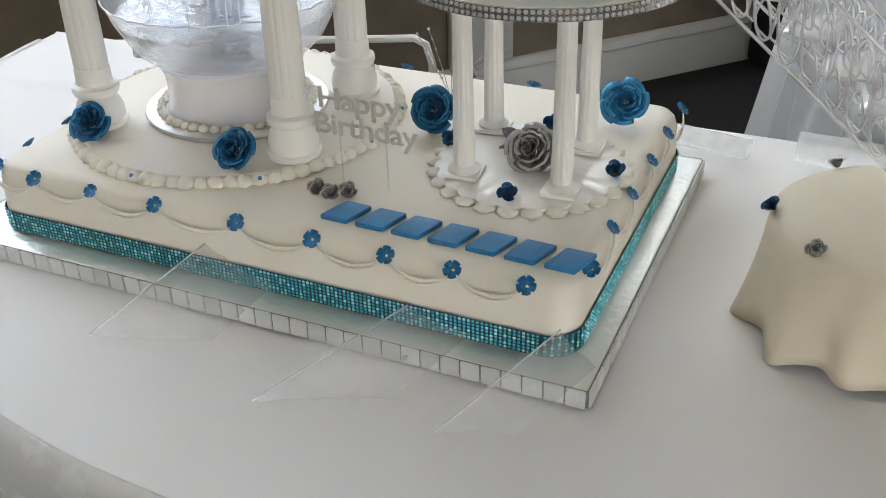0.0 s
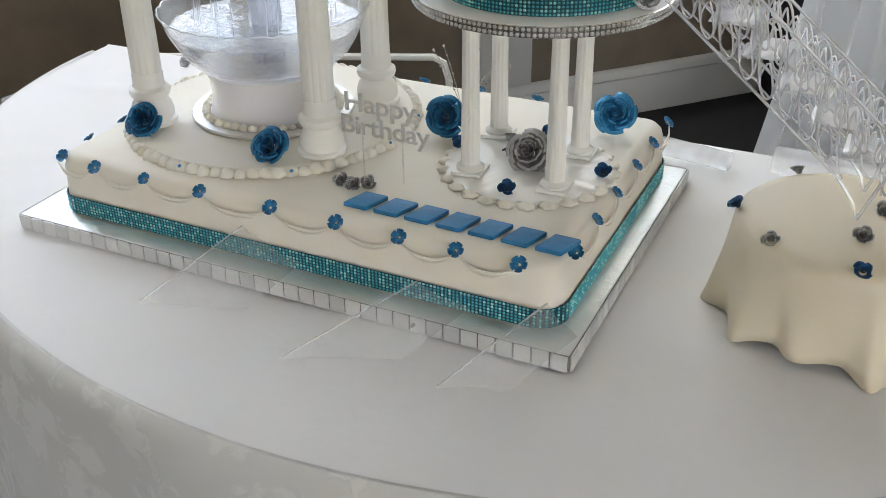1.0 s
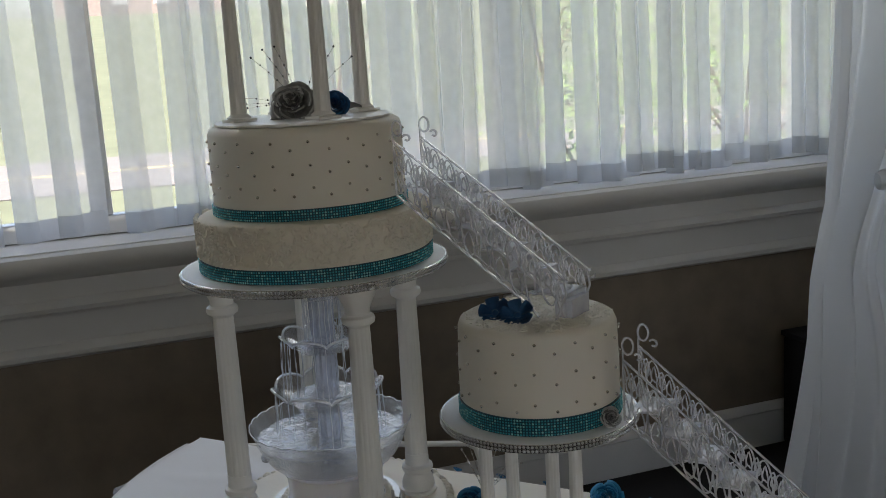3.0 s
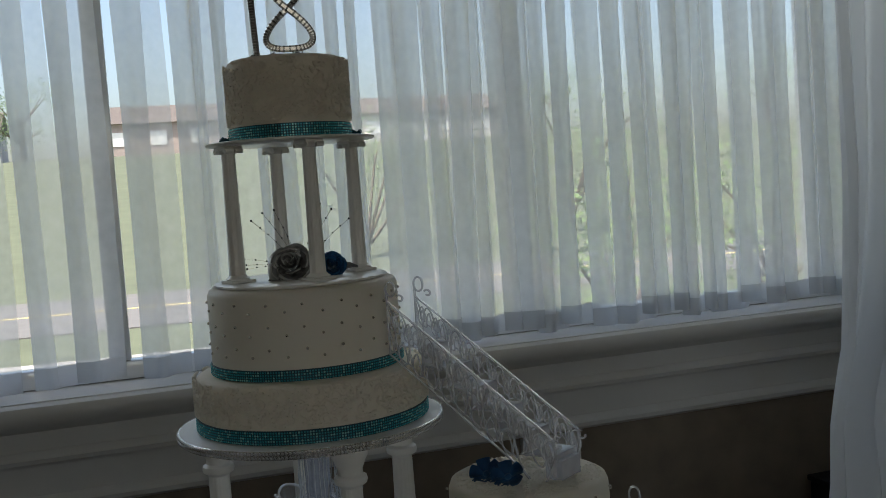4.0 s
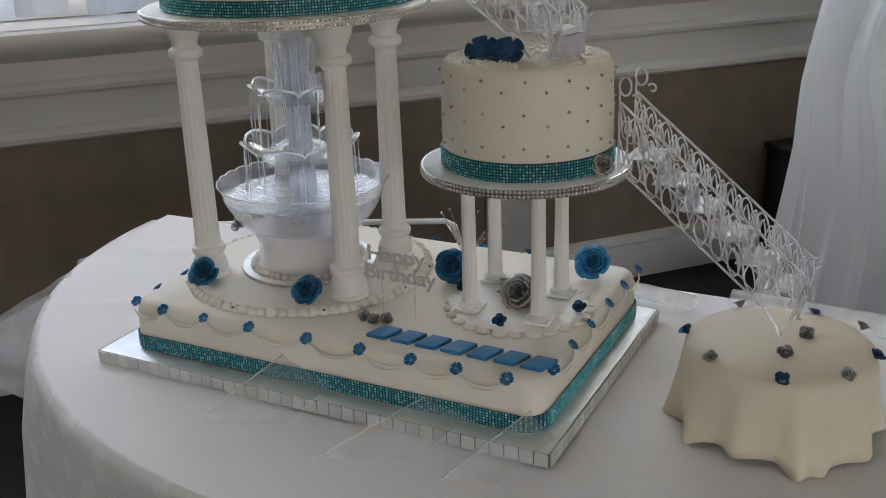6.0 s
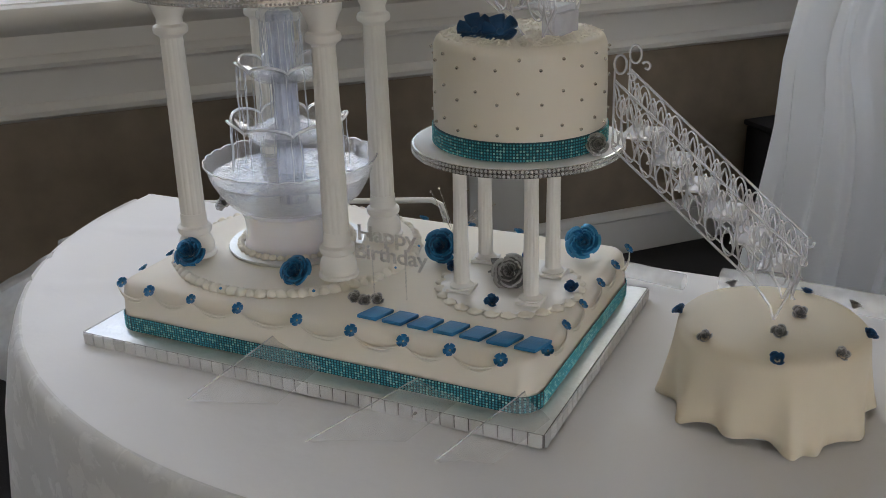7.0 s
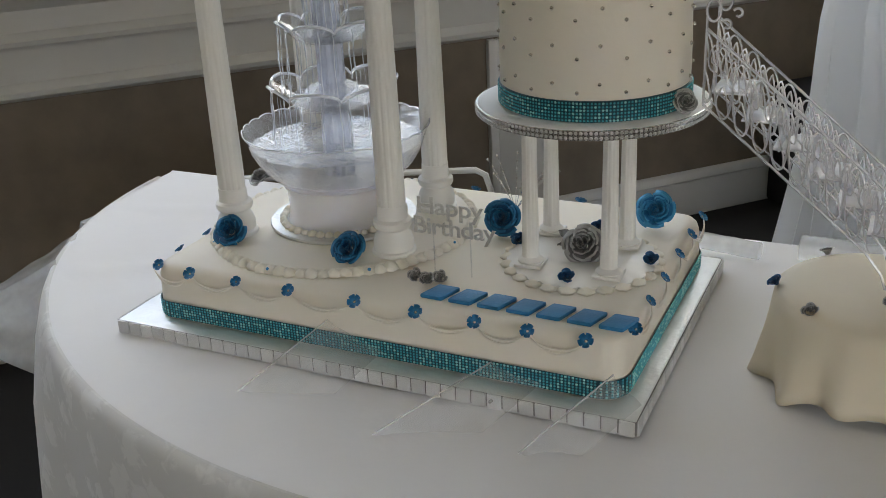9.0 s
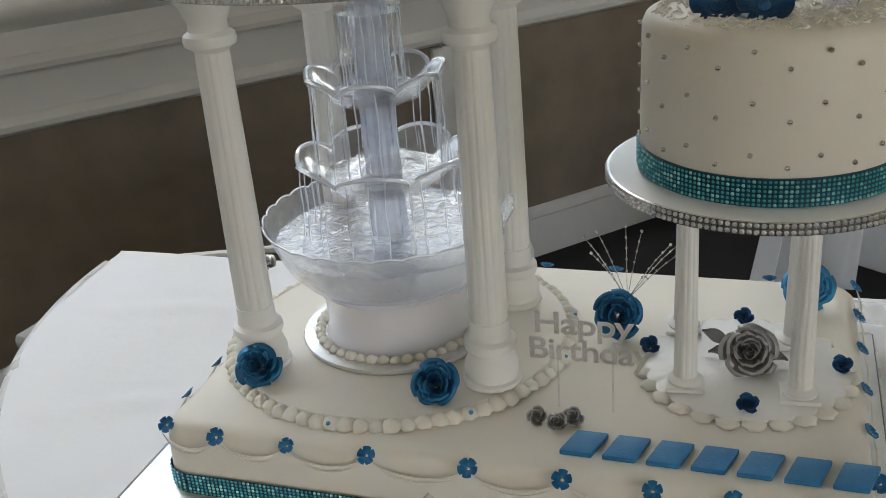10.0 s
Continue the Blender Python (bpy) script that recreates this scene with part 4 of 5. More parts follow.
big = separator("separator_plate", S1.x, S1.y, 0.171, 1.1505, 1.1615, "large round white plate edged with clear rhinestones")
t1 = round_cake("round_cake", S1.x + 0.003, S1.y + 0.002, 0.1485, 1.162, 1.232, BUTTER, "wide ivory cake tier covered in squiggled piping")
cornelli(t1, 0.149, 1.184, 1.230, 400, 5, 0.0100)
gem_band(t1, 0.1488, 1.1625, 5)
t2 = round_cake("round_cake", S1.x + 0.002, S1.y, 0.1225, 1.2325, 1.342, IVORY, "quilted ivory cake tier dotted with silver beads")
quilted(t2, 0.1228, [1.262, 1.2715, 1.289, 1.2985, 1.316, 1.3255], 17)
gem_band(t2, 0.1228, 1.233, 4)
doily = empty("scalloped_plate", pose(S1.x, S1.y, 0))
tagged(doily, "white scalloped plastic plate on the cake tier", "plate")
part("disc", lathe([(0, 1.3425), (0.104, 1.3425), (0.108, 1.3435), (0.108, 1.3460), (0.104, 1.3475), (0, 1.3475)], 144, wave=lambda i, a, r, z: (r + (0.004 * abs(math.sin(14 * a)) if r > 0.05 else 0), z)), PLASTIC, doily)


def small_pillar(p, za, zb, turn, group, r=0.0085, name="small_pillar", label="small white plastic fluted pillar"):
    ob = empty(name, pose(p[0], p[1], 0, 0, 0, turn))
    tagged(ob, label, "pillar", group)
    part("shaft", fluted([(r * 1.12, za + 0.009), (r * 1.08, za + 0.016), (r * 0.98, za + (zb - za) * 0.5), (r * 0.9, zb - 0.012), (r * 0.93, zb - 0.009)], 12, 0.055, 96), PLASTIC, ob)
    bm = box(-r * 1.75, r * 1.75, -r * 1.75, r * 1.75, za, za + 0.0035, bevel=0.0008)
    part("plinth", bm, PLASTIC, ob)
    part("foot_ring", lathe([(0, za + 0.0035), (r * 1.6, za + 0.0035), (r * 1.65, za + 0.0055), (r * 1.35, za + 0.0075), (r * 1.12, za + 0.0095), (0, za + 0.0095)], 32), PLASTIC, ob)
    bm = lathe([(0, zb - 0.0095), (r * 0.95, zb - 0.0095), (r * 1.3, zb - 0.007), (r * 1.35, zb - 0.005), (0, zb - 0.005)], 32)
    add_box(bm, -r * 1.6, r * 1.6, -r * 1.35, r * 1.35, zb - 0.005, zb - 0.0003, bevel=0.0008)
    for sx in (-1, 1):
        for sy in (-1, 1):
            m = pose(sx * r * 1.55, sy * r * 0.75, zb - 0.0062, 90, 0, 0)
            bmesh.ops.create_cone(bm, cap_ends=True, segments=14, radius1=0.0031, radius2=0.0031, depth=r * 1.1, matrix=m)
    part("capital", bm, PLASTIC, ob, "scrolled capital")
    return ob


V1 = Vector((-0.627, 0.78))
U1 = Vector((0.78, 0.627))
for u, w in ((-0.079, -0.02), (0.02, -0.079), (0.079, 0.02), (-0.02, 0.079)):
    p = S1 + u * U1 + w * V1
    small_pillar(p, 1.3478, 1.5205, -36 + 14, "pillars under the top cake", 0.0092)
top_plate = empty("top_plate", pose(S1.x, S1.y, 0))
tagged(top_plate, "thin round white plate under the smallest cake", "plate")
part("disc", lathe([(0, 1.5207), (0.106, 1.5207), (0.1085, 1.5222), (0.1085, 1.5238), (0.104, 1.5248), (0, 1.5248)], 96), PLASTIC, top_plate)
t3 = round_cake("round_cake", S1.x + 0.001, S1.y + 0.001, 0.0765, 1.525, 1.627, BUTTER, "small ivory cake tier covered in squiggled piping")
cornelli(t3, 0.077, 1.547, 1.622, 330, 8, 0.0100)
gem_band(t3, 0.0768, 1.5255, 5)
v, f = [], []
for sgn in (-1, 1):
    g0 = math.atan2(U1.y, U1.x) if sgn > 0 else math.atan2(-U1.y, -U1.x)
    c = Vector((0.083 * math.cos(g0), 0.083 * math.sin(g0), 1.529))
    tube_into(v, f, [c + Vector((0.006 * math.cos(t), 0.006 * math.sin(t), 0.002 * math.sin(3 * t))) for t in [i * 0.6 for i in range(11)]], 0.003, 6)
from_mesh("ribbon_tail", raw("ribbon_tail", v, f), TEAL, t3, "loose ribbon ends")

# number topper: leaning stroke and figure-eight of dark stones
DARKGEM = material("smoky_rhinestone", (0.22, 0.21, 0.20), 0.15, 0.85, vary=0.4, scale=400)
topper = empty("number_topper", pose(S1.x, S1.y, 1.627) @ pose(0, 0, 0, 0, 0, 36))
tagged(topper, "sparkling silver number topper on the top cake", "cake topper")


def stone_bar(name, pts, w, closed=False):
    v, f = [], []
    tube_into(v, f, pts, w, 6, closed=closed)
    bar = from_mesh(name, raw(name, v, f), STEEL, topper)
    spots = []
    for i, p in enumerate(pts):
        for q in (-0.6, 0.0, 0.6):
            p0, p1 = Vector(pts[i - 1] if i else pts[0]), Vector(pts[(i + 1) % len(pts)])
            side = (p1 - p0).normalized().cross(Vector((0, -1, 0)))
            spots.append((Vector(p) + side * w * q + Vector((0, -w * 0.8, 0)), (0, -1, 0)))
            spots.append((Vector(p) + side * w * q + Vector((0, w * 0.8, 0)), (0, 1, 0)))
    gems("stones", spots, 0.0016, DARKGEM, bar)


stone_bar("digit_stroke", [(-0.034 - 0.004 * t, 0, 0.004 + 0.112 * t) for t in [i / 32 for i in range(33)]], 0.0042)
eight = []
for i in range(72):
    t = 2 * math.pi * i / 72
    lobe = math.sin(t)
    wide = math.sin(2 * t)
    eight.append((0.009 + 0.030 * math.copysign(abs(wide) ** 0.75, wide) * (0.88 if lobe > 0 else 1.0), 0.001 * math.cos(t), 0.0655 + 0.051 * (abs(lobe) ** 0.85) * (1 if lobe > 0 else -1)))
stone_bar("digit_loop", eight, 0.0042, closed=True)
for x in (-0.034, -0.012, 0.012, 0.024):
    tube("pick", [(x, 0, -0.02), (x, 0, 0.012)], 0.0012, STEEL, topper)
for x in (-0.036, -0.014, 0.018):
    m = pose(S1.x, S1.y, 1.627) @ pose(0, 0, 0, 0, 0, 36) @ pose(x, -0.004, 0.0015)
    bud(m.translation, (0.3, -0.7, 0.8), 0.009, GREY, "small silver sugar bud at the topper's foot", "buds at the topper")

# flowers and bead sprays between the upper pillars
def spray(origin, ways, mat, label):
    ob = empty("bead_spray", pose(*origin))
    tagged(ob, label, "bead spray")
    v, f = [], []
    for w in ways:
        w = Vector(w)
        tube_into(v, f, [w * t + Vector((0, 0, 0.004 * math.sin(3 * t))) for t in (0, 0.33, 0.66, 1.0)], 0.00035, 4)
        for t in (0.35, 0.5, 0.66, 0.82, 1.0):
            q = new("bead", me_pearl if mat is PEARL else me_dark)
            q.parent = ob
            q.matrix_local = Matrix.Translation(w * t + Vector((0, 0, 0.004 * math.sin(3 * t)))) @ Matrix.Scale(0.0013 if t < 1 else 0.0017, 4)
    from_mesh("wires", raw("wires", v, f), STEEL, ob, "thin wires")
    return ob


me_dark = me_pearl.copy()
me_dark.materials.clear()
me_dark.materials.append(material("dark_bead", (0.05, 0.055, 0.07), 0.2, 0.6))
RZ = 1.3478
pr = S1 + U1 * -0.010 + V1 * -0.02
rose((pr.x, pr.y, RZ + 0.013), (0.35, -0.75, 0.45), 0.031, GREY, "dark silver sugar rose between the upper pillars", 15)
pb = S1 + U1 * 0.040 + V1 * -0.005
rose((pb.x, pb.y, RZ + 0.009), (0.5, -0.6, 0.4), 0.021, NAVY, "dark blue sugar rose between the upper pillars", 15)
pc = S1 + U1 * 0.002 + V1 * 0.004
rays = []
for u, h in ((-0.060, 0.066), (-0.045, 0.075), (-0.030, 0.078), (0.030, 0.082), (0.044, 0.074), (0.066, 0.060)):
    rays.append((U1.x * u, U1.y * u, h))
for u, h in ((-0.088, 0.018), (-0.086, 0.009), (-0.07, 0.004)):
    rays.append((U1.x * u, U1.y * u, h))
spray((pc.x, pc.y, RZ + 0.01), rays, None, "fan of dark wired beads behind the roses")
leaf((pr.x, pr.y, RZ + 0.004), (0.2, -0.4, 0.9), 120, 0.022, GREY, "dark silver leaf under the upper roses")
leaf((pb.x, pb.y, RZ + 0.004), (0.2, -0.4, 0.9), -80, 0.022, GREY, "dark silver leaf under the upper roses")
spray((-0.345, 0.868, 0.84), [(-0.042, 0.02, 0.05), (-0.03, 0.02, 0.056), (-0.036, 0.024, 0.032), (-0.004, 0.02, 0.062), (0.01, 0.02, 0.058), (0.036, 0.012, 0.05), (0.044, 0.012, 0.052), (0.05, 0.01, 0.048)], PEARL, "fan of pale wired beads behind the blue rose")

# ---- small pillar stack ----
S2 = Vector((-0.240, 0.793))
base2 = empty("scalloped_plate", pose(S2.x, S2.y, 0))
tagged(base2, "white scalloped plastic plate on the sheet cake", "plate")
part("disc", lathe([(0, CZ1 + 0.0006), (0.074, CZ1 + 0.0006), (0.0765, CZ1 + 0.002), (0.0765, CZ1 + 0.0045), (0.072, CZ1 + 0.006), (0, CZ1 + 0.006)], 144, wave=lambda i, a, r, z: (r + (0.004 * abs(math.sin(12 * a)) if r > 0.05 else 0), z)), PLASTIC, base2)
for k in range(26):
    g = 2 * math.pi * k / 26
    ob = new("icing_shell", me_dol)
    ob.parent = base2
    ob.matrix_local = pose(0.0785 * math.cos(g), 0.0785 * math.sin(g), CZ1 - 0.0002, 0, 0, k * 37) @ Matrix.Diagonal((0.0085, 0.0085, 0.0042, 1))
for p in ((-0.284, 0.755), (-0.199, 0.753), (-0.203, 0.834), (-0.293, 0.845)):
    small_pillar(p, CZ1 + 0.0062, 0.9885, 4, "pillars under the middle cake", 0.0083)
P2 = Vector((-0.233, 0.799))
separator("separator_plate", P2.x, P2.y, 0.1155, 0.9888, 0.9990, "round white plate edged with clear rhinestones")
mid = round_cake("round_cake", P2.x + 0.002, P2.y + 0.001, 0.0935, 0.9993, 1.1145, IVORY, "ivory round cake dotted with silver beads in a lattice", 0.0015)
quilted(mid, 0.0936, [1.027, 1.036, 1.0585, 1.071, 1.0925, 1.103], 13)
gem_band(mid, 0.0937, 0.9998, 6)
rnd = random.Random(4)
v, f = [], []
for k in range(700):
    g, r = rnd.uniform(0, 6.283), 0.0825 * math.sqrt(rnd.random())
    c = Vector((r * math.cos(g), r * math.sin(g), 1.1148))
    a = rnd.uniform(0, 6.283)
    s = rnd.uniform(0.0015, 0.004)
    tube_into(v, f, [c, c + Vector((math.cos(a) * s, math.sin(a) * s, rnd.uniform(0.0002, 0.0018))), c + Vector((math.cos(a + 0.7) * s * 1.8, math.sin(a + 0.7) * s * 1.8, 0))], 0.0007, 4)
tagged(from_mesh("sugar_topping", raw("sugar_topping", v, f), ICING, mid, "rough sugar flakes on the top"), kind="stuff")
for p, s in (((-0.270, 0.772, 1.1185), 0.0175), ((-0.239, 0.766, 1.1195), 0.0175)):
    ob = blossom(face_to(p, (0.1, -0.55, 0.7), 20 if s else 0, s), NAVY, "sugar_blossom", "dark blue five-petalled sugar flower on the middle cake", "flowers on the middle cake")
rose((P2.x + 0.098, P2.y - 0.028, 1.0085), (0.5, -0.8, 0.5), 0.0125, GREY, "small grey sugar rose beside the ribbon", 0)

# ---- plastic staircases ----
def staircase(m, label):
    """Two filigree rails and clear treads. x runs down the stairs, y across, z up; the near rail's loop stands at the origin."""
    st = empty("staircase", m)
    tagged(st, label, "cake stairs", "plastic staircases")
    L, D, H = 0.192, 0.160, 0.070
    def P(u, w, y):
        """u along the slope, w across the band from its lower to its upper edge."""
        return Vector((L * u, y, -D * u - 0.018 - H * (1 - w)))
    for y in (0.0, 0.055):
        rail = empty("rail")
        rail.parent = st
        tagged(rail, "filigree side rail")
        v, f = [], []
        r = 0.0014
        tube_into(v, f, [P(t, 1, y) for t in [i / 20 for i in range(21)]], r, 6)
        tube_into(v, f, [P(t, 0, y) for t in [i / 20 * 0.80 for i in range(21)]], r, 6)
        tube_into(v, f, [P(0, 0, y), P(0, 1, y), P(0, 1, y) + Vector((0, 0, 0.010))], r, 6)
        tip = P(1, 1, y) + Vector((-0.018, 0, -0.072))
        tube_into(v, f, [P(0.80, 0, y), P(0.9, 0.12, y) + Vector((-0.004, 0, -0.012)), tip], r, 6)
        tube_into(v, f, [P(1, 1, y), P(1, 1, y) + Vector((0.0015, 0, -0.02)), tip], r, 6)
        # end scroll and head loop
        c = P(1, 1, y) + Vector((0.004, 0, -0.006))
        tube_into(v, f, [c + Vector((0.006 * (1 - t * 0.5) * math.cos(5 * t + 1.6), 0, 0.006 * (1 - t * 0.5) * math.sin(5 * t + 1.6))) for t in [i / 14 for i in range(15)]], r, 6)
        c = P(0, 1, y) + Vector((0.0055, 0, 0.016))
        tube_into(v, f, [c + Vector((0.0062 * math.cos(g), 0, 0.0095 * math.sin(g))) for g in [2 * math.pi * i / 18 for i in range(18)]], r, 6, closed=True)
        c2 = c + Vector((0.012, 0, -0.012))
        tube_into(v, f, [c2 + Vector((0.005 * (1 - 0.5 * t) * math.cos(-5 * t + 2.6), 0, 0.005 * (1 - 0.5 * t) * math.sin(-5 * t + 2.6))) for t in [i / 12 for i in range(13)]], r, 6)
        from_mesh("frame", raw("frame", v, f), RAILCLEAR, rail)
        v, f = [], []
        n = 11
        for k in range(n):
            u0, du = k / n, 1.0 / n
            lowest = 0.0 if u0 < 0.74 else 0.30
            for ph in (0, 1):
                pts = []
                for i in range(13):
                    t = i / 12
                    w = lowest + (1 - lowest) * (0.5 - 0.46 * math.cos(math.pi * t + math.pi * ph))
                    pts.append(P(min(1, u0 + du * (t + 0.10 * math.sin(2 * math.pi * t))), w, y))
                tube_into(v, f, pts, 0.0011, 5)
            for cu, cw, ru, rw in ((0.5, 0.72, 0.32, 0.18), (0.0, 0.28, 0.32, 0.18), (0.0, 0.76, 0.17, 0.12), (0.5, 0.26, 0.18, 0.12), (0.5, 0.74, 0.16, 0.09)):
                if cw < 0.35 and u0 > 0.78:
                    continue
                pts = []
                for i in range(16):
                    g = 2 * math.pi * i / 16
                    uu = u0 + du * (cu + ru * math.cos(g) * (1 - 0.35 * math.sin(g)))
                    pts.append(P(min(1, max(0, uu)), cw + rw * math.sin(g) - 0.05 * abs(math.cos(g)), y))
                tube_into(v, f, pts, 0.0010, 5, closed=True)
        from_mesh("filigree", raw("filigree", v, f), RAILCLEAR, rail, "clear scrollwork")
    n = 6
    for k in range(n):
        u = (k + 0.4) / n * 0.92
        p = P(u, 0.30, 0)
        bm = box(p.x - 0.006, p.x + L / n * 0.95, 0.0016, 0.0534, p.z - 0.001, p.z + 0.001, bevel=0.0004)
        add_box(bm, p.x + L / n * 0.92 - 0.0012, p.x + L / n * 0.92 + 0.0008, 0.0016, 0.0534, p.z - D / n * 1.0, p.z + 0.001)
        part("tread", bm, FROST, st, "milky clear tread")
    return st


staircase(pose(-0.116, 0.765, 1.097), "clear plastic filigree staircase from middle cake to side cake")
staircase(pose(-0.413, 0.808, 1.332, 0, 0, -8) @ Matrix.Diagonal((1.20, 1, 0.95, 1)), "clear plastic filigree staircase from big cake to middle cake")
landing = empty("stair_landing", pose(-0.188, 0.805, 1.1157, 0, 0, -8))
tagged(landing, "clear plastic box landing at the stair foot", "stair landing")
for x0, x1, y0, y1, za, zb in ((-0.011, 0.011, -0.020, -0.0188, 0, 0.022), (-0.011, 0.011, 0.0188, 0.020, 0, 0.022), (0.0098, 0.011, -0.0187, 0.0187, 0, 0.022), (-0.011, 0.0097, -0.0187, 0.0187, 0.0208, 0.022)):
    part("panel", box(x0, x1, y0, y1, za, zb, bevel=0.0003), FROST, landing)

# ---- happy birthday pick ----
pick = empty("birthday_pick", pose(-0.352, 0.713, 0))
tagged(pick, "silver glitter happy birthday pick on thin sticks", "cake topper")


def words(text, x0, z0, size, squeeze):
    cu = bpy.data.curves.new(text, "FONT")
    cu.body, cu.size, cu.extrude, cu.bevel_depth, cu.offset, cu.space_character = text, size, 0.0006, 0.0002, 0.00015, 0.95
    tmp = bpy.data.objects.new("tmp", cu)
    me = bpy.data.meshes.new_from_object(tmp)
    bpy.data.objects.remove(tmp)
    bpy.data.curves.remove(cu)
    me.name = "lettering"
    wide = max(v.co.x for v in me.vertices)
    for v in me.vertices:
        x, y, z = v.co
        v.co = Vector((x0 + x / wide * squeeze, z, z0 + y))
    me.materials.append(SILVER)
    ob = new("lettering", me)
    ob.parent = pick
    return tagged(ob, "silver word " + text)


words("Happy", -0.042, 0.8885, 0.026, 0.076)
words("Birthday", -0.047, 0.866, 0.026, 0.094)
tube("stick", [(0.018, 0.001, CZ1 - 0.01), (0.018, 0.001, 0.875)], 0.0008, CLEAR, pick)
tube("stick", [(-0.024, 0.001, CZ1 - 0.01), (-0.024, 0.001, 0.875)], 0.0008, CLEAR, pick)

# ---- side cake under fondant drape ----
SC = Vector((0.055, 0.787))
sat = empty("draped_cake", pose(SC.x, SC.y, 0))
tagged(sat, "small round cake draped in smooth ivory fondant", "cake")
bm = bmesh.new()
n = 240
DRAPE_FOLDS = [(193, 1.0, 10), (229, 0.95, 7), (263, 0.25, 14), (291, 0.95, 6), (303, 0.7, 6), (335, 0.8, 9), (15, 0.9, 9), (62, 0.7, 8), (105, 0.9, 8), (150, 0.8, 9)]
prof = [(0.0, 0.838), (0.05, 0.838), (0.080, 0.8372), (0.090, 0.835), (0.0955, 0.830), (0.0970, 0.820), (0.0978, 0.805), (0.0985, 0.79), (0.0992, 0.775), (0.0995, 0.758), (0.1003, 0.7455)]
rows = []
for r, z in prof:
    row = []
    d = max(0, (0.825 - z) / 0.0725)
    for k in range(n):
        g = 2 * math.pi * k / n
        fold = sum(amp * math.exp(-(((math.degrees(g) - at_ + 180) % 360 - 180) / wide) ** 2) for at_, amp, wide in DRAPE_FOLDS)
        rr = r + d ** 1.5 * (0.018 * fold + 0.003 * math.sin(11 * g + 3 * math.sin(3 * g)) - 0.003)
        zz = z - 0.0015 * fold * d ** 3 + (0.005 * d ** 4 * max(0, math.sin(3 * g + 0.5 + math.sin(5 * g))) * (1 - min(1, fold)) if z < 0.77 else 0)
        row.append(bm.verts.new((rr * math.cos(g), rr * math.sin(g), zz)))
    rows.append(row)
for a, b in zip(rows, rows[1:]):
    for k in range(n):
        bm.faces.new((a[k], b[k], b[(k + 1) % n], a[(k + 1) % n]))
bmesh.ops.remove_doubles(bm, verts=bm.verts, dist=1e-6)
bmesh.ops.recalc_face_normals(bm, faces=bm.faces)
drape_ob = part("fondant_drape", bm, BEIGE, sat)
sol = drape_ob.modifiers.new("thick", "SOLIDIFY")
sol.thickness, sol.offset = 0.003, -1
part("cake_board", lathe([(0, 0.743), (0.085, 0.743), (0.085, 0.746), (0, 0.746)], 48), FOIL, sat)
ringspots = [(-0.038, 0.776), (0.0, 0.723), (0.072, 0.703), (0.126, 0.737), (0.147, 0.790), (0.127, 0.855), (0.077, 0.872), (-0.001, 0.864)]
for k, (x, y) in enumerate(ringspots):
    navy = k in (0, 2, 4, 6)
    out = Vector((x - SC.x, y - SC.y, 0)).normalized()
    bud((x, y, 0.8335), out * 0.5 + Vector((0, -0.2, 0.9)), 0.0098, NAVY if navy else GREY, ("small navy" if navy else "small silver grey") + " sugar bud on the side cake's rim", "buds round the side cake")
for x, y in ((0.066, 0.752), (0.078, 0.806)):
    bud((x, y, 0.8385), (0.1, -0.6, 0.8), 0.0105, GREY, "small silver grey sugar bud by the stair foot", "buds at the stair foot")

# ---- sheer organza over the cloth ----
def sheet_mesh(name, fn, nu, nv, mat, label, category, thick=0.0, kind=""):
    v = [fn(i / nu, j / nv) for i in range(nu + 1) for j in range(nv + 1)]
    f = [(i * (nv + 1) + j, (i + 1) * (nv + 1) + j, (i + 1) * (nv + 1) + j + 1, i * (nv + 1) + j + 1) for i in range(nu) for j in range(nv)]
    ob = from_mesh(name, raw(name, v, f), mat)
    return tagged(ob, label, category, kind=kind)


def flap(p0, p1, q0, q1, seed):
    """A fold of organza: p0-p1 is its standing edge from the cloth up to the ribbon, q0-q1 its flat side."""
    p0, p1, q0, q1 = (Vector(p) for p in (p0, p1, q0, q1))
    def fn(u, w):
        a, b = p0.lerp(p1, w), q0.lerp(q1, w)
        p = a.lerp(b, u)
        ridge = 0.004 * math.exp(-(u / 0.08) ** 2)
        p.z += ridge + 0.0015 * math.sin(7 * u + seed) * u * (1 - u) * 4
        return p
    return fn


FOLDS = [((-0.517, 0.540), (-0.456, 0.792), (-0.425, 0.575), (-0.395, 0.770)),
         ((-0.352, 0.520), (-0.275, 0.778), (-0.262, 0.560), (-0.225, 0.768)),
         ((-0.216, 0.540), (-0.155, 0.788), (-0.165, 0.560), (-0.128, 0.766))]
for k, (p0, p1, q0, q1) in enumerate(FOLDS):
    shape = flap((*p0, TZ - 0.001), (p1[0], 0.6225, p1[1]), (*q0, TZ - 0.001), (q1[0], 0.6225, q1[1]), k)
    fold = sheet_mesh("organza_fold", shape, 24, 20, ORGANZA, "sheer white organza fold lapping over the cake board", "organza")
    tube("hem_thread", [shape(0.0, i / 12) for i in range(13)], 0.0008, HEM, fold, 6)


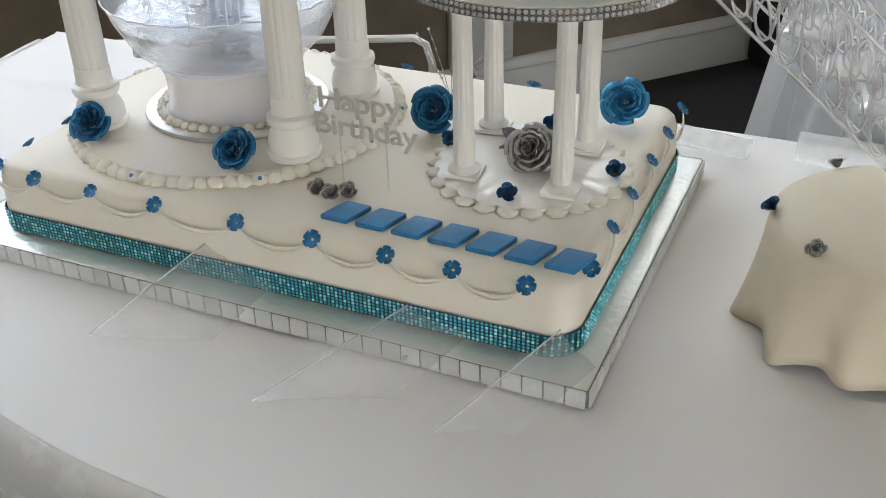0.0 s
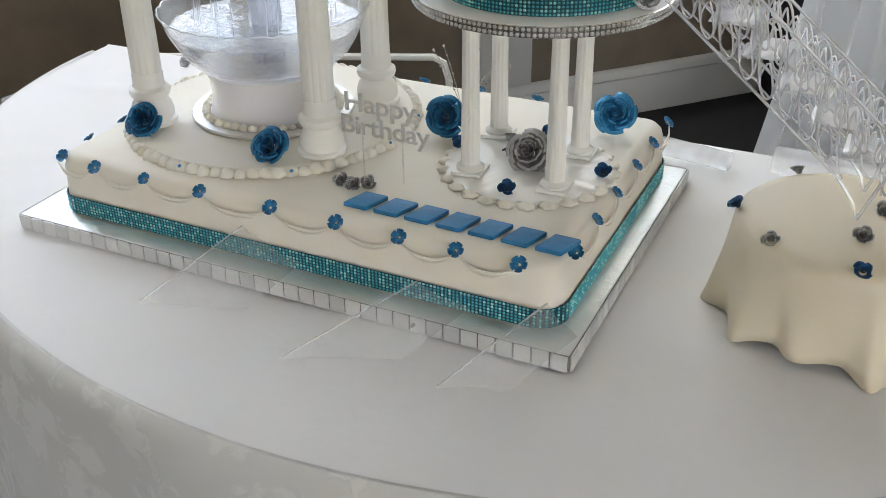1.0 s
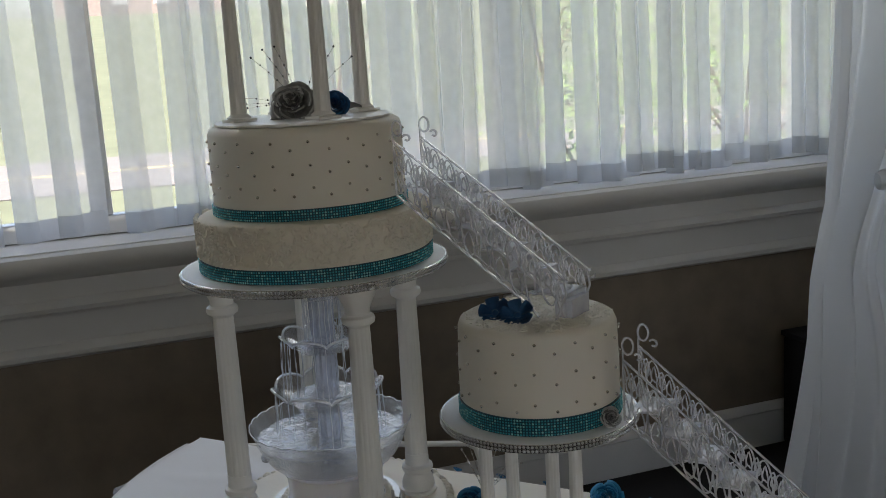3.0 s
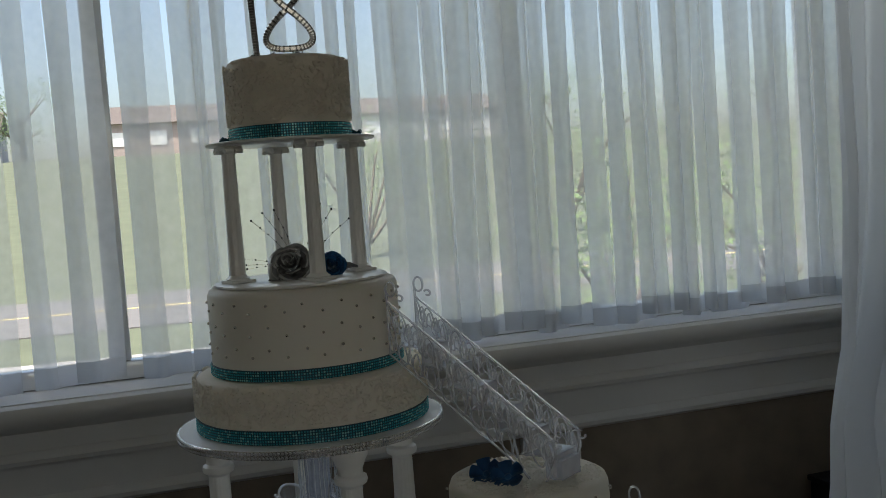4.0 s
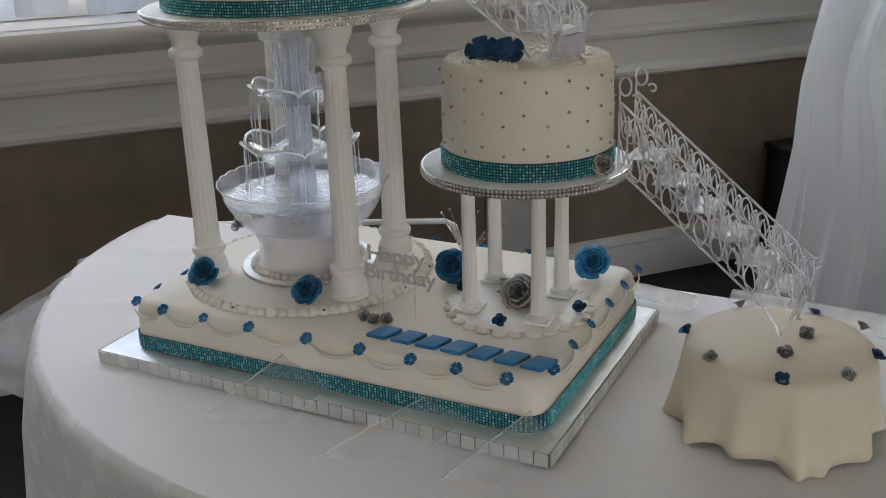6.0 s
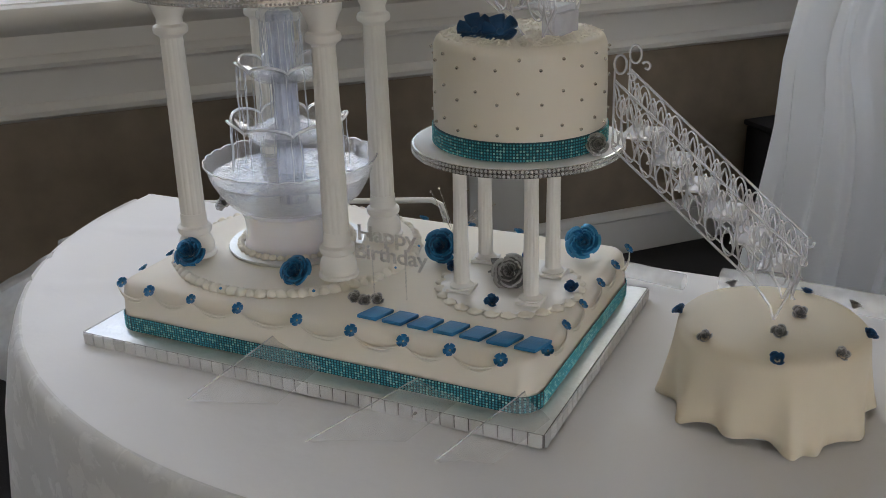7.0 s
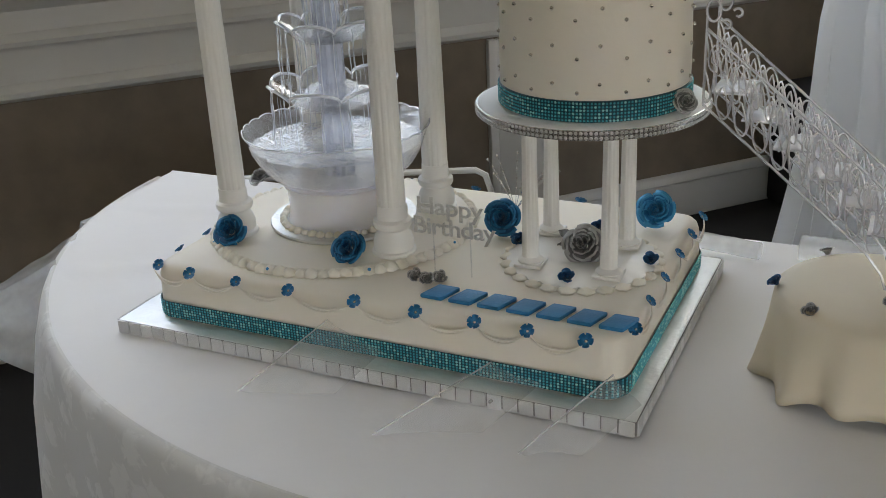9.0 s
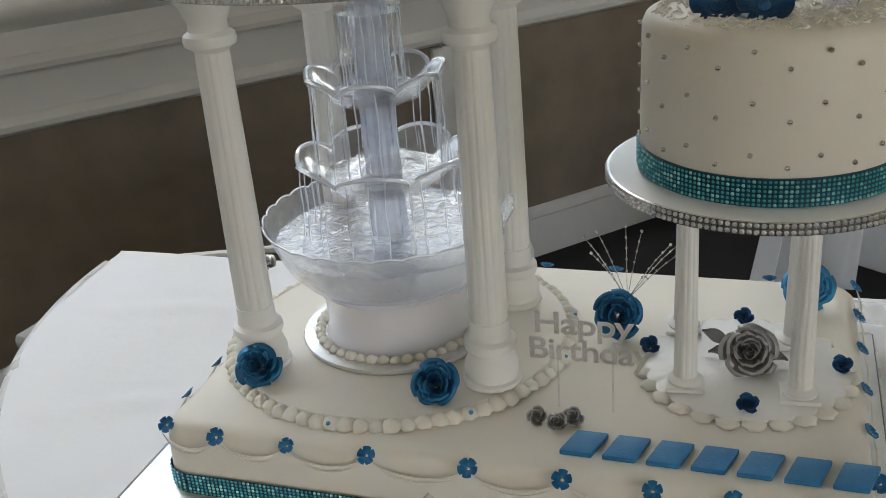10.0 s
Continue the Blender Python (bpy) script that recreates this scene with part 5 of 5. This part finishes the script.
def bunch(a, b, tip, seed, label, ruffle=0.006):
    """A pleated fan of tulle from the cloth's edge a-b out to its tip, doubled over."""
    a, b, tip = Vector(a), Vector(b), Vector(tip)
    def fn(u, w):
        side = 1 if u < 0.5 else -1
        uu = 2 * u if u < 0.5 else 2 - 2 * u
        p = a.lerp(b, uu).lerp(tip + (b - a) * (uu - 0.5) * 0.25, w ** 0.85)
        out = (b - a).cross(tip - a).normalized()
        return p + out * (side * 0.010 * (1 - w) + ruffle * math.sin(11 * uu + seed + 2 * w) * (1 - 0.5 * w) + 0.006 * noise.noise(Vector((uu * 5, w * 5, seed))))
    return sheet_mesh("tulle_fan", fn, 48, 16, TULLE, label, "tulle")


bunch((-0.945, 0.735, 0.744), (-0.895, 0.655, 0.610), (-1.045, 0.640, 0.672), 0.5, "pleated white tulle sticking out past the table's edge")
bunch((-0.99, 0.82, 0.742), (-0.93, 0.70, 0.66), (-1.03, 0.665, 0.690), 2.1, "pleated white tulle sticking out past the table's edge")


def roll(p, q, r, seed, label):
    """A loose roll of tulle lying from p to q."""
    p, q = Vector(p), Vector(q)
    d = (q - p).normalized()
    side = d.cross(Vector((0, 0, 1))).normalized()
    def fn(u, w):
        g = u * 2 * math.pi * 1.4
        rr = r * (1 - 0.25 * u) * (1 + 0.12 * noise.noise(Vector((g, w * 4, seed))))
        return p.lerp(q, w) + side * rr * math.cos(g) + Vector((0, 0, rr * math.sin(g) + r))
    return sheet_mesh("tulle_roll", fn, 30, 14, TULLE, label, "tulle")


roll((-1.045, 0.885, 0.702), (-1.020, 0.965, 0.708), 0.015, 1.0, "rolled white tulle behind the table's edge")
roll((-0.045, 1.045, 0.744), (0.36, 1.02, 0.744), 0.017, 2.0, "rolled white tulle lying behind the side cake")
roll((-0.21, 1.05, 0.744), (-0.09, 1.03, 0.744), 0.012, 3.0, "rolled white tulle lying behind the sheet cake")

# ---- curtains ----
def curtain(name, x0, x1, seed, label, gap=0.0, wide=(0.05, 0.095), depth=0.028, ybase=0.055, z0=0.985, z1=2.38):
    rnd = random.Random(seed)
    cur = empty(name, ROOM)
    tagged(cur, label, "curtain", "sheer curtains in the window")
    x = x0
    while x < x1:
        w = rnd.uniform(*wide)
        d = depth * rnd.uniform(0.6, 1.2)
        drift = rnd.uniform(-0.02, 0.02)
        foot = z0 + rnd.uniform(-0.012, 0.012)
        bend = rnd.uniform(-0.4, 0.4)
        def pleat(t, z, off=0.0):
            h = (z - foot) / (z1 - foot)
            xx = x + w * (t * 1.34 - 0.17) + drift * (1 - h) ** 1.5 + 0.06 * w * math.sin(6.28 * t + 4 * h)
            yy = ybase - d * math.sin(math.pi * t) * (0.6 + 0.4 * h) + 0.012 * (t - 0.5) + bend * d * math.sin(6.28 * t) * (1 - 0.5 * h) + off
            return (xx, yy, z)
        nz = 12
        share = rnd.uniform(0.34, 0.6)
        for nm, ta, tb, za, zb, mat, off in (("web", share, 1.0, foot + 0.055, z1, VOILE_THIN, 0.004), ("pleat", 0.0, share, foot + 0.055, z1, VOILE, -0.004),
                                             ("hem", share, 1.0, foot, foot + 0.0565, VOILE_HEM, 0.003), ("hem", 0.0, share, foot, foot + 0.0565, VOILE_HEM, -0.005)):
            m, nt = (nz if nm in ("pleat", "web") else 2), 8
            bulge = 0.9 if off < 0 else -0.3
            v = [pleat(ta + (tb - ta) * i / nt, za + (zb - za) * j / m, off - bulge * 0.018 * math.sin(math.pi * i / nt)) for i in range(nt + 1) for j in range(m + 1)]
            f = [(i * (m + 1) + j, (i + 1) * (m + 1) + j, (i + 1) * (m + 1) + j + 1, i * (m + 1) + j + 1) for i in range(nt) for j in range(m)]
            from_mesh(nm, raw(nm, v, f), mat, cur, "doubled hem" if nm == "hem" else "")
        x += w * (1.0 + gap * rnd.uniform(0.4, 1.6))
    return cur


curtain("sheer_curtain", -1.9, 0.56, 3, "sheer white curtain hanging in separate loose pleats", gap=0.5, wide=(0.075, 0.12))
curtain("sheer_curtain", 0.56, 1.15, 4, "sheer white curtain hanging in loose pleats", gap=0.05)
curtain("sheer_curtain", 1.13, 2.75, 5, "sheer white curtain in close pleats", gap=-0.24, wide=(0.06, 0.13), depth=0.045)
curtain("sheer_curtain", 2.7, 3.6, 6, "sheer white curtain in close pleats", gap=0.0)

# white drape tied back beside the window
drape = empty("tied_drape", ROOM)
tagged(drape, "long white fabric drape gathered and tied in a knot", "drape")
v, f = [], []
nu, nv = 240, 40
for j in range(nv + 1):
    h = j / nv
    z = 0.004 + 2.7 * h
    pinch = math.exp(-((z - 0.86) / 0.30) ** 2)
    for i in range(nu + 1):
        u = i / nu
        left = float(np.interp(z, (0.0, 0.2, 0.5, 0.75, 0.95, 1.4, 2.7), (1.93, 1.96, 2.005, 2.045, 2.10, 2.13, 2.15)))
        width = 1.05 * (1 - 0.45 * pinch)
        fold = math.sin(u * 70 + 3 * math.sin(u * 11)) * 0.034 + math.sin(u * 31 + 1.5 * z) * 0.046 + math.sin(u * 150 + 4 * math.sin(u * 17)) * 0.010
        v.append((left + width * u + 0.01 * math.sin(u * 40 + 3 * z), -0.62 - fold * (1 - 0.35 * pinch) - 0.05 * math.sin(math.pi * u), z))
f = [(j * (nu + 1) + i, j * (nu + 1) + i + 1, (j + 1) * (nu + 1) + i + 1, (j + 1) * (nu + 1) + i) for j in range(nv) for i in range(nu)]
from_mesh("cloth", raw("cloth", v, f), DRAPE, drape)
v, f = [], []
knot = [(2.20 + 0.44 * t, -0.71 - 0.05 * math.sin(math.pi * t), 1.01 - 0.05 * t + 0.02 * math.sin(5 * t)) for t in [i / 40 for i in range(41)]]
tube_into(v, f, knot, 0.036, 14, taper=lambda t: 0.35 + 0.65 * math.sin(math.pi * min(1, 0.08 + 0.9 * t)) ** 0.6 + 0.10 * math.sin(31 * t))
from_mesh("tie", raw("tie", v, f), DRAPE, drape, "knotted fabric tie")

# black cabinet half behind the drape
cab = empty("black_cabinet", ROOM @ pose(2.43, -0.34, 0))
tagged(cab, "black box-shaped cabinet on the carpet behind the drape", "cabinet")
part("body", box(0, 0.42, 0, 0.30, 0.012, 0.39, bevel=0.012), BLACK, cab)
part("lid", box(-0.006, 0.426, -0.006, 0.306, 0.391, 0.410, bevel=0.006), BLACK, cab)
for x in (0.04, 0.38):
    for y in (0.04, 0.26):
        foot = part("foot", lathe([(0, 0), (0.016, 0), (0.018, 0.006), (0.016, 0.012), (0, 0.012)], 16), BLACK, cab)
        foot.matrix_local = pose(x, y, 0)

# chrome rail of a chair back behind the table
rail_thing = empty("metal_chair", pose(0, 0, 0))
tagged(rail_thing, "pale metal chair tucked behind the table", "chair")
a0, a1 = Vector((-1.03, 1.115, 0.722)), Vector((-0.515, 1.185, 0.765))
pts = [a0 + Vector((-0.005, 0, -0.72)), a0 + Vector((-0.005, 0, -0.03)), a0 + Vector((0.004, 0, -0.008)), a0 + Vector((0.02, 0, 0)), a1 + Vector((-0.02, 0, 0)), a1 + Vector((-0.004, 0, -0.006)), a1 + Vector((0.004, 0, -0.03)), a1 + Vector((0.006, 0, -0.76))]
tube("back_frame", pts, 0.005, PLASTIC, rail_thing)
part("seat", box(-1.0, -0.56, 1.16, 1.56, 0.43, 0.455, bevel=0.01), BLACK, rail_thing)
for x in (-0.99, -0.57):
    tube("leg", [(x, 1.54, 0), (x, 1.54, 0.43)], 0.01, STEEL, rail_thing)

# ---- outside ----
bm = bmesh.new()
xs = (-300.0, 300.0)
section = [(0.3, -0.45), (24.0, -0.45), (34.0, 0.1), (60.0, 2.6), (88.0, 5.4), (110.0, 6.4), (600.0, 6.6)]
lines_ = [[bm.verts.new((x, y, z)) for x in xs] for y, z in section]
for p, q in zip(lines_, lines_[1:]):
    bm.faces.new((p[0], p[1], q[1], q[0]))
ground = part("ground", bm, GRASS)
ground.matrix_world = ROOM
tagged(ground, "sunlit green lawn rising to a bank outside", "lawn", kind="structure")


def bank(y):
    """The lawn's height at a distance from the wall."""
    return float(np.interp(y, [p[0] for p in section], [p[1] for p in section]))


road = part("road", box(-200, 200, 13.5, 19.5, -0.449, -0.43), ASPHALT)
road.matrix_world = ROOM @ pose(0, 0, 0, 0, 0, -4)
tagged(road, "pale grey asphalt road beyond the lawn", "road", kind="structure")
walkway = part("pavement", box(-200, 200, 9.4, 10.6, -0.449, -0.44), material("concrete", (0.32, 0.31, 0.29), 0.9, vary=0.1, scale=2))
walkway.matrix_world = ROOM @ pose(0, 0, 0, 0, 0, -4)
tagged(walkway, "pale concrete footpath along the road", "footpath", kind="structure")
line = part("road_line", box(-200, 200, 16.4, 16.55, -0.4295, -0.4265), material("road_paint", (0.6, 0.5, 0.2), 0.8, vary=0.1, scale=5))
line.matrix_world = ROOM @ pose(0, 0, 0, 0, 0, -4)
tagged(line, "faded yellow line along the road", "road line", kind="structure")


def tree(x, y, h, spread, seed, label, leaves=2600, bush=False):
    rnd = random.Random(seed)
    ob = empty("shrub" if bush else "tree", ROOM @ pose(x, y, bank(y)))
    tagged(ob, label, "shrub" if bush else "tree", "trees outside")
    v, f = [], []
    tops = []
    if not bush:
        tube_into(v, f, [(0, 0, 0), (0.03, 0.02, h * 0.25), (0.0, 0.05, h * 0.55)], 0.05 * h, 8, taper=lambda t: 1 - 0.6 * t)
    for k in range(9):
        g = rnd.uniform(0, 6.28)
        s, z = rnd.uniform(0.3, 0.8) * spread, rnd.uniform(0.35, 0.9) * h
        p = Vector((s * math.cos(g), s * math.sin(g), z))
        tops.append(p)
        tube_into(v, f, [(0, 0, z * (0.15 if bush else 0.55)), p * 0.6 + Vector((0, 0, z * 0.2)), p], 0.012 * h, 5, taper=lambda t: 1 - 0.7 * t)
    from_mesh("trunk", raw("trunk", v, f), BARK, ob)
    v, f = [], []
    for k in range(leaves):
        c = rnd.choice(tops)
        d = Vector((rnd.gauss(0, 1), rnd.gauss(0, 1), rnd.gauss(0, 0.8))) * spread * 0.28
        p = c + d
        if p.z < 0.05:
            continue
        a = Vector((rnd.gauss(0, 1), rnd.gauss(0, 1), rnd.gauss(0, 1))).normalized()
        b = a.orthogonal().normalized()
        s = rnd.uniform(0.035, 0.07) * (0.5 + h * 0.16)
        i = len(v)
        v += [p - a * s, p + b * s * 0.5, p + a * s, p - b * s * 0.5]
        f.append((i, i + 1, i + 2, i + 3))
    tagged(from_mesh("crown", raw("crown", v, f), LEAF, ob, smooth=False), kind="stuff")


tree(5.5, 7.0, 2.2, 1.3, 1, "leafy green shrub by the window", 1500, True)
tree(8.5, 8.5, 2.4, 1.5, 2, "leafy green shrub by the window", 1500, True)
tree(7.0, 24.0, 4.0, 2.6, 3, "low green shrub beyond the road", 1500, True)
tree(14.0, 26.0, 4.5, 3.0, 4, "low green shrub beyond the road", 1500, True)
tree(-6.0, 100.0, 7.0, 4.0, 5, "broad green tree on the bank")
tree(22.0, 105.0, 8.0, 4.6, 6, "broad green tree on the bank")
tree(-30.0, 104.0, 8.0, 4.4, 7, "broad green tree on the bank")
tree(48.0, 100.0, 9.0, 5.0, 8, "broad green tree on the bank")
tree(75.0, 100.0, 9.0, 5.0, 9, "broad green tree on the bank")


def house(x, y, w, d, h, wall, label):
    ob = empty("house", ROOM @ pose(x, y, bank(y)))
    tagged(ob, label, "house", "houses across the road")
    part("wall", box(-w / 2, w / 2, 0, d, 0, h), wall, ob)
    bm = bmesh.new()
    q = [bm.verts.new(p) for p in ((-w / 2 - 0.3, -0.4, h), (w / 2 + 0.3, -0.4, h), (w / 2 + 0.3, d + 0.4, h), (-w / 2 - 0.3, d + 0.4, h), (-w / 2 - 0.3, d / 2, h + 2.0), (w / 2 + 0.3, d / 2, h + 2.0))]
    for face in ((0, 1, 5, 4), (2, 3, 4, 5), (0, 4, 3), (1, 2, 5), (3, 2, 1, 0)):
        bm.faces.new([q[k] for k in face])
    part("roof", bm, ROOF, ob)
    for k in range(4):
        part("window", box(-w / 2 + w * (k + 0.3) / 4, -w / 2 + w * (k + 0.7) / 4, -0.06, 0.05, 0.9, 2.2), SILLWHITE, ob)


house(-38.0, 97.0, 15, 9, 3.0, BRICK, "low brick house on the bank")
house(-16.0, 100.0, 16, 9, 3.0, PALE, "low pale house on the bank")
house(8.0, 99.0, 15, 9, 3.0, BRICK, "low brick house on the bank")
house(34.0, 102.0, 16, 9, 3.0, PALE, "low pale house on the bank")
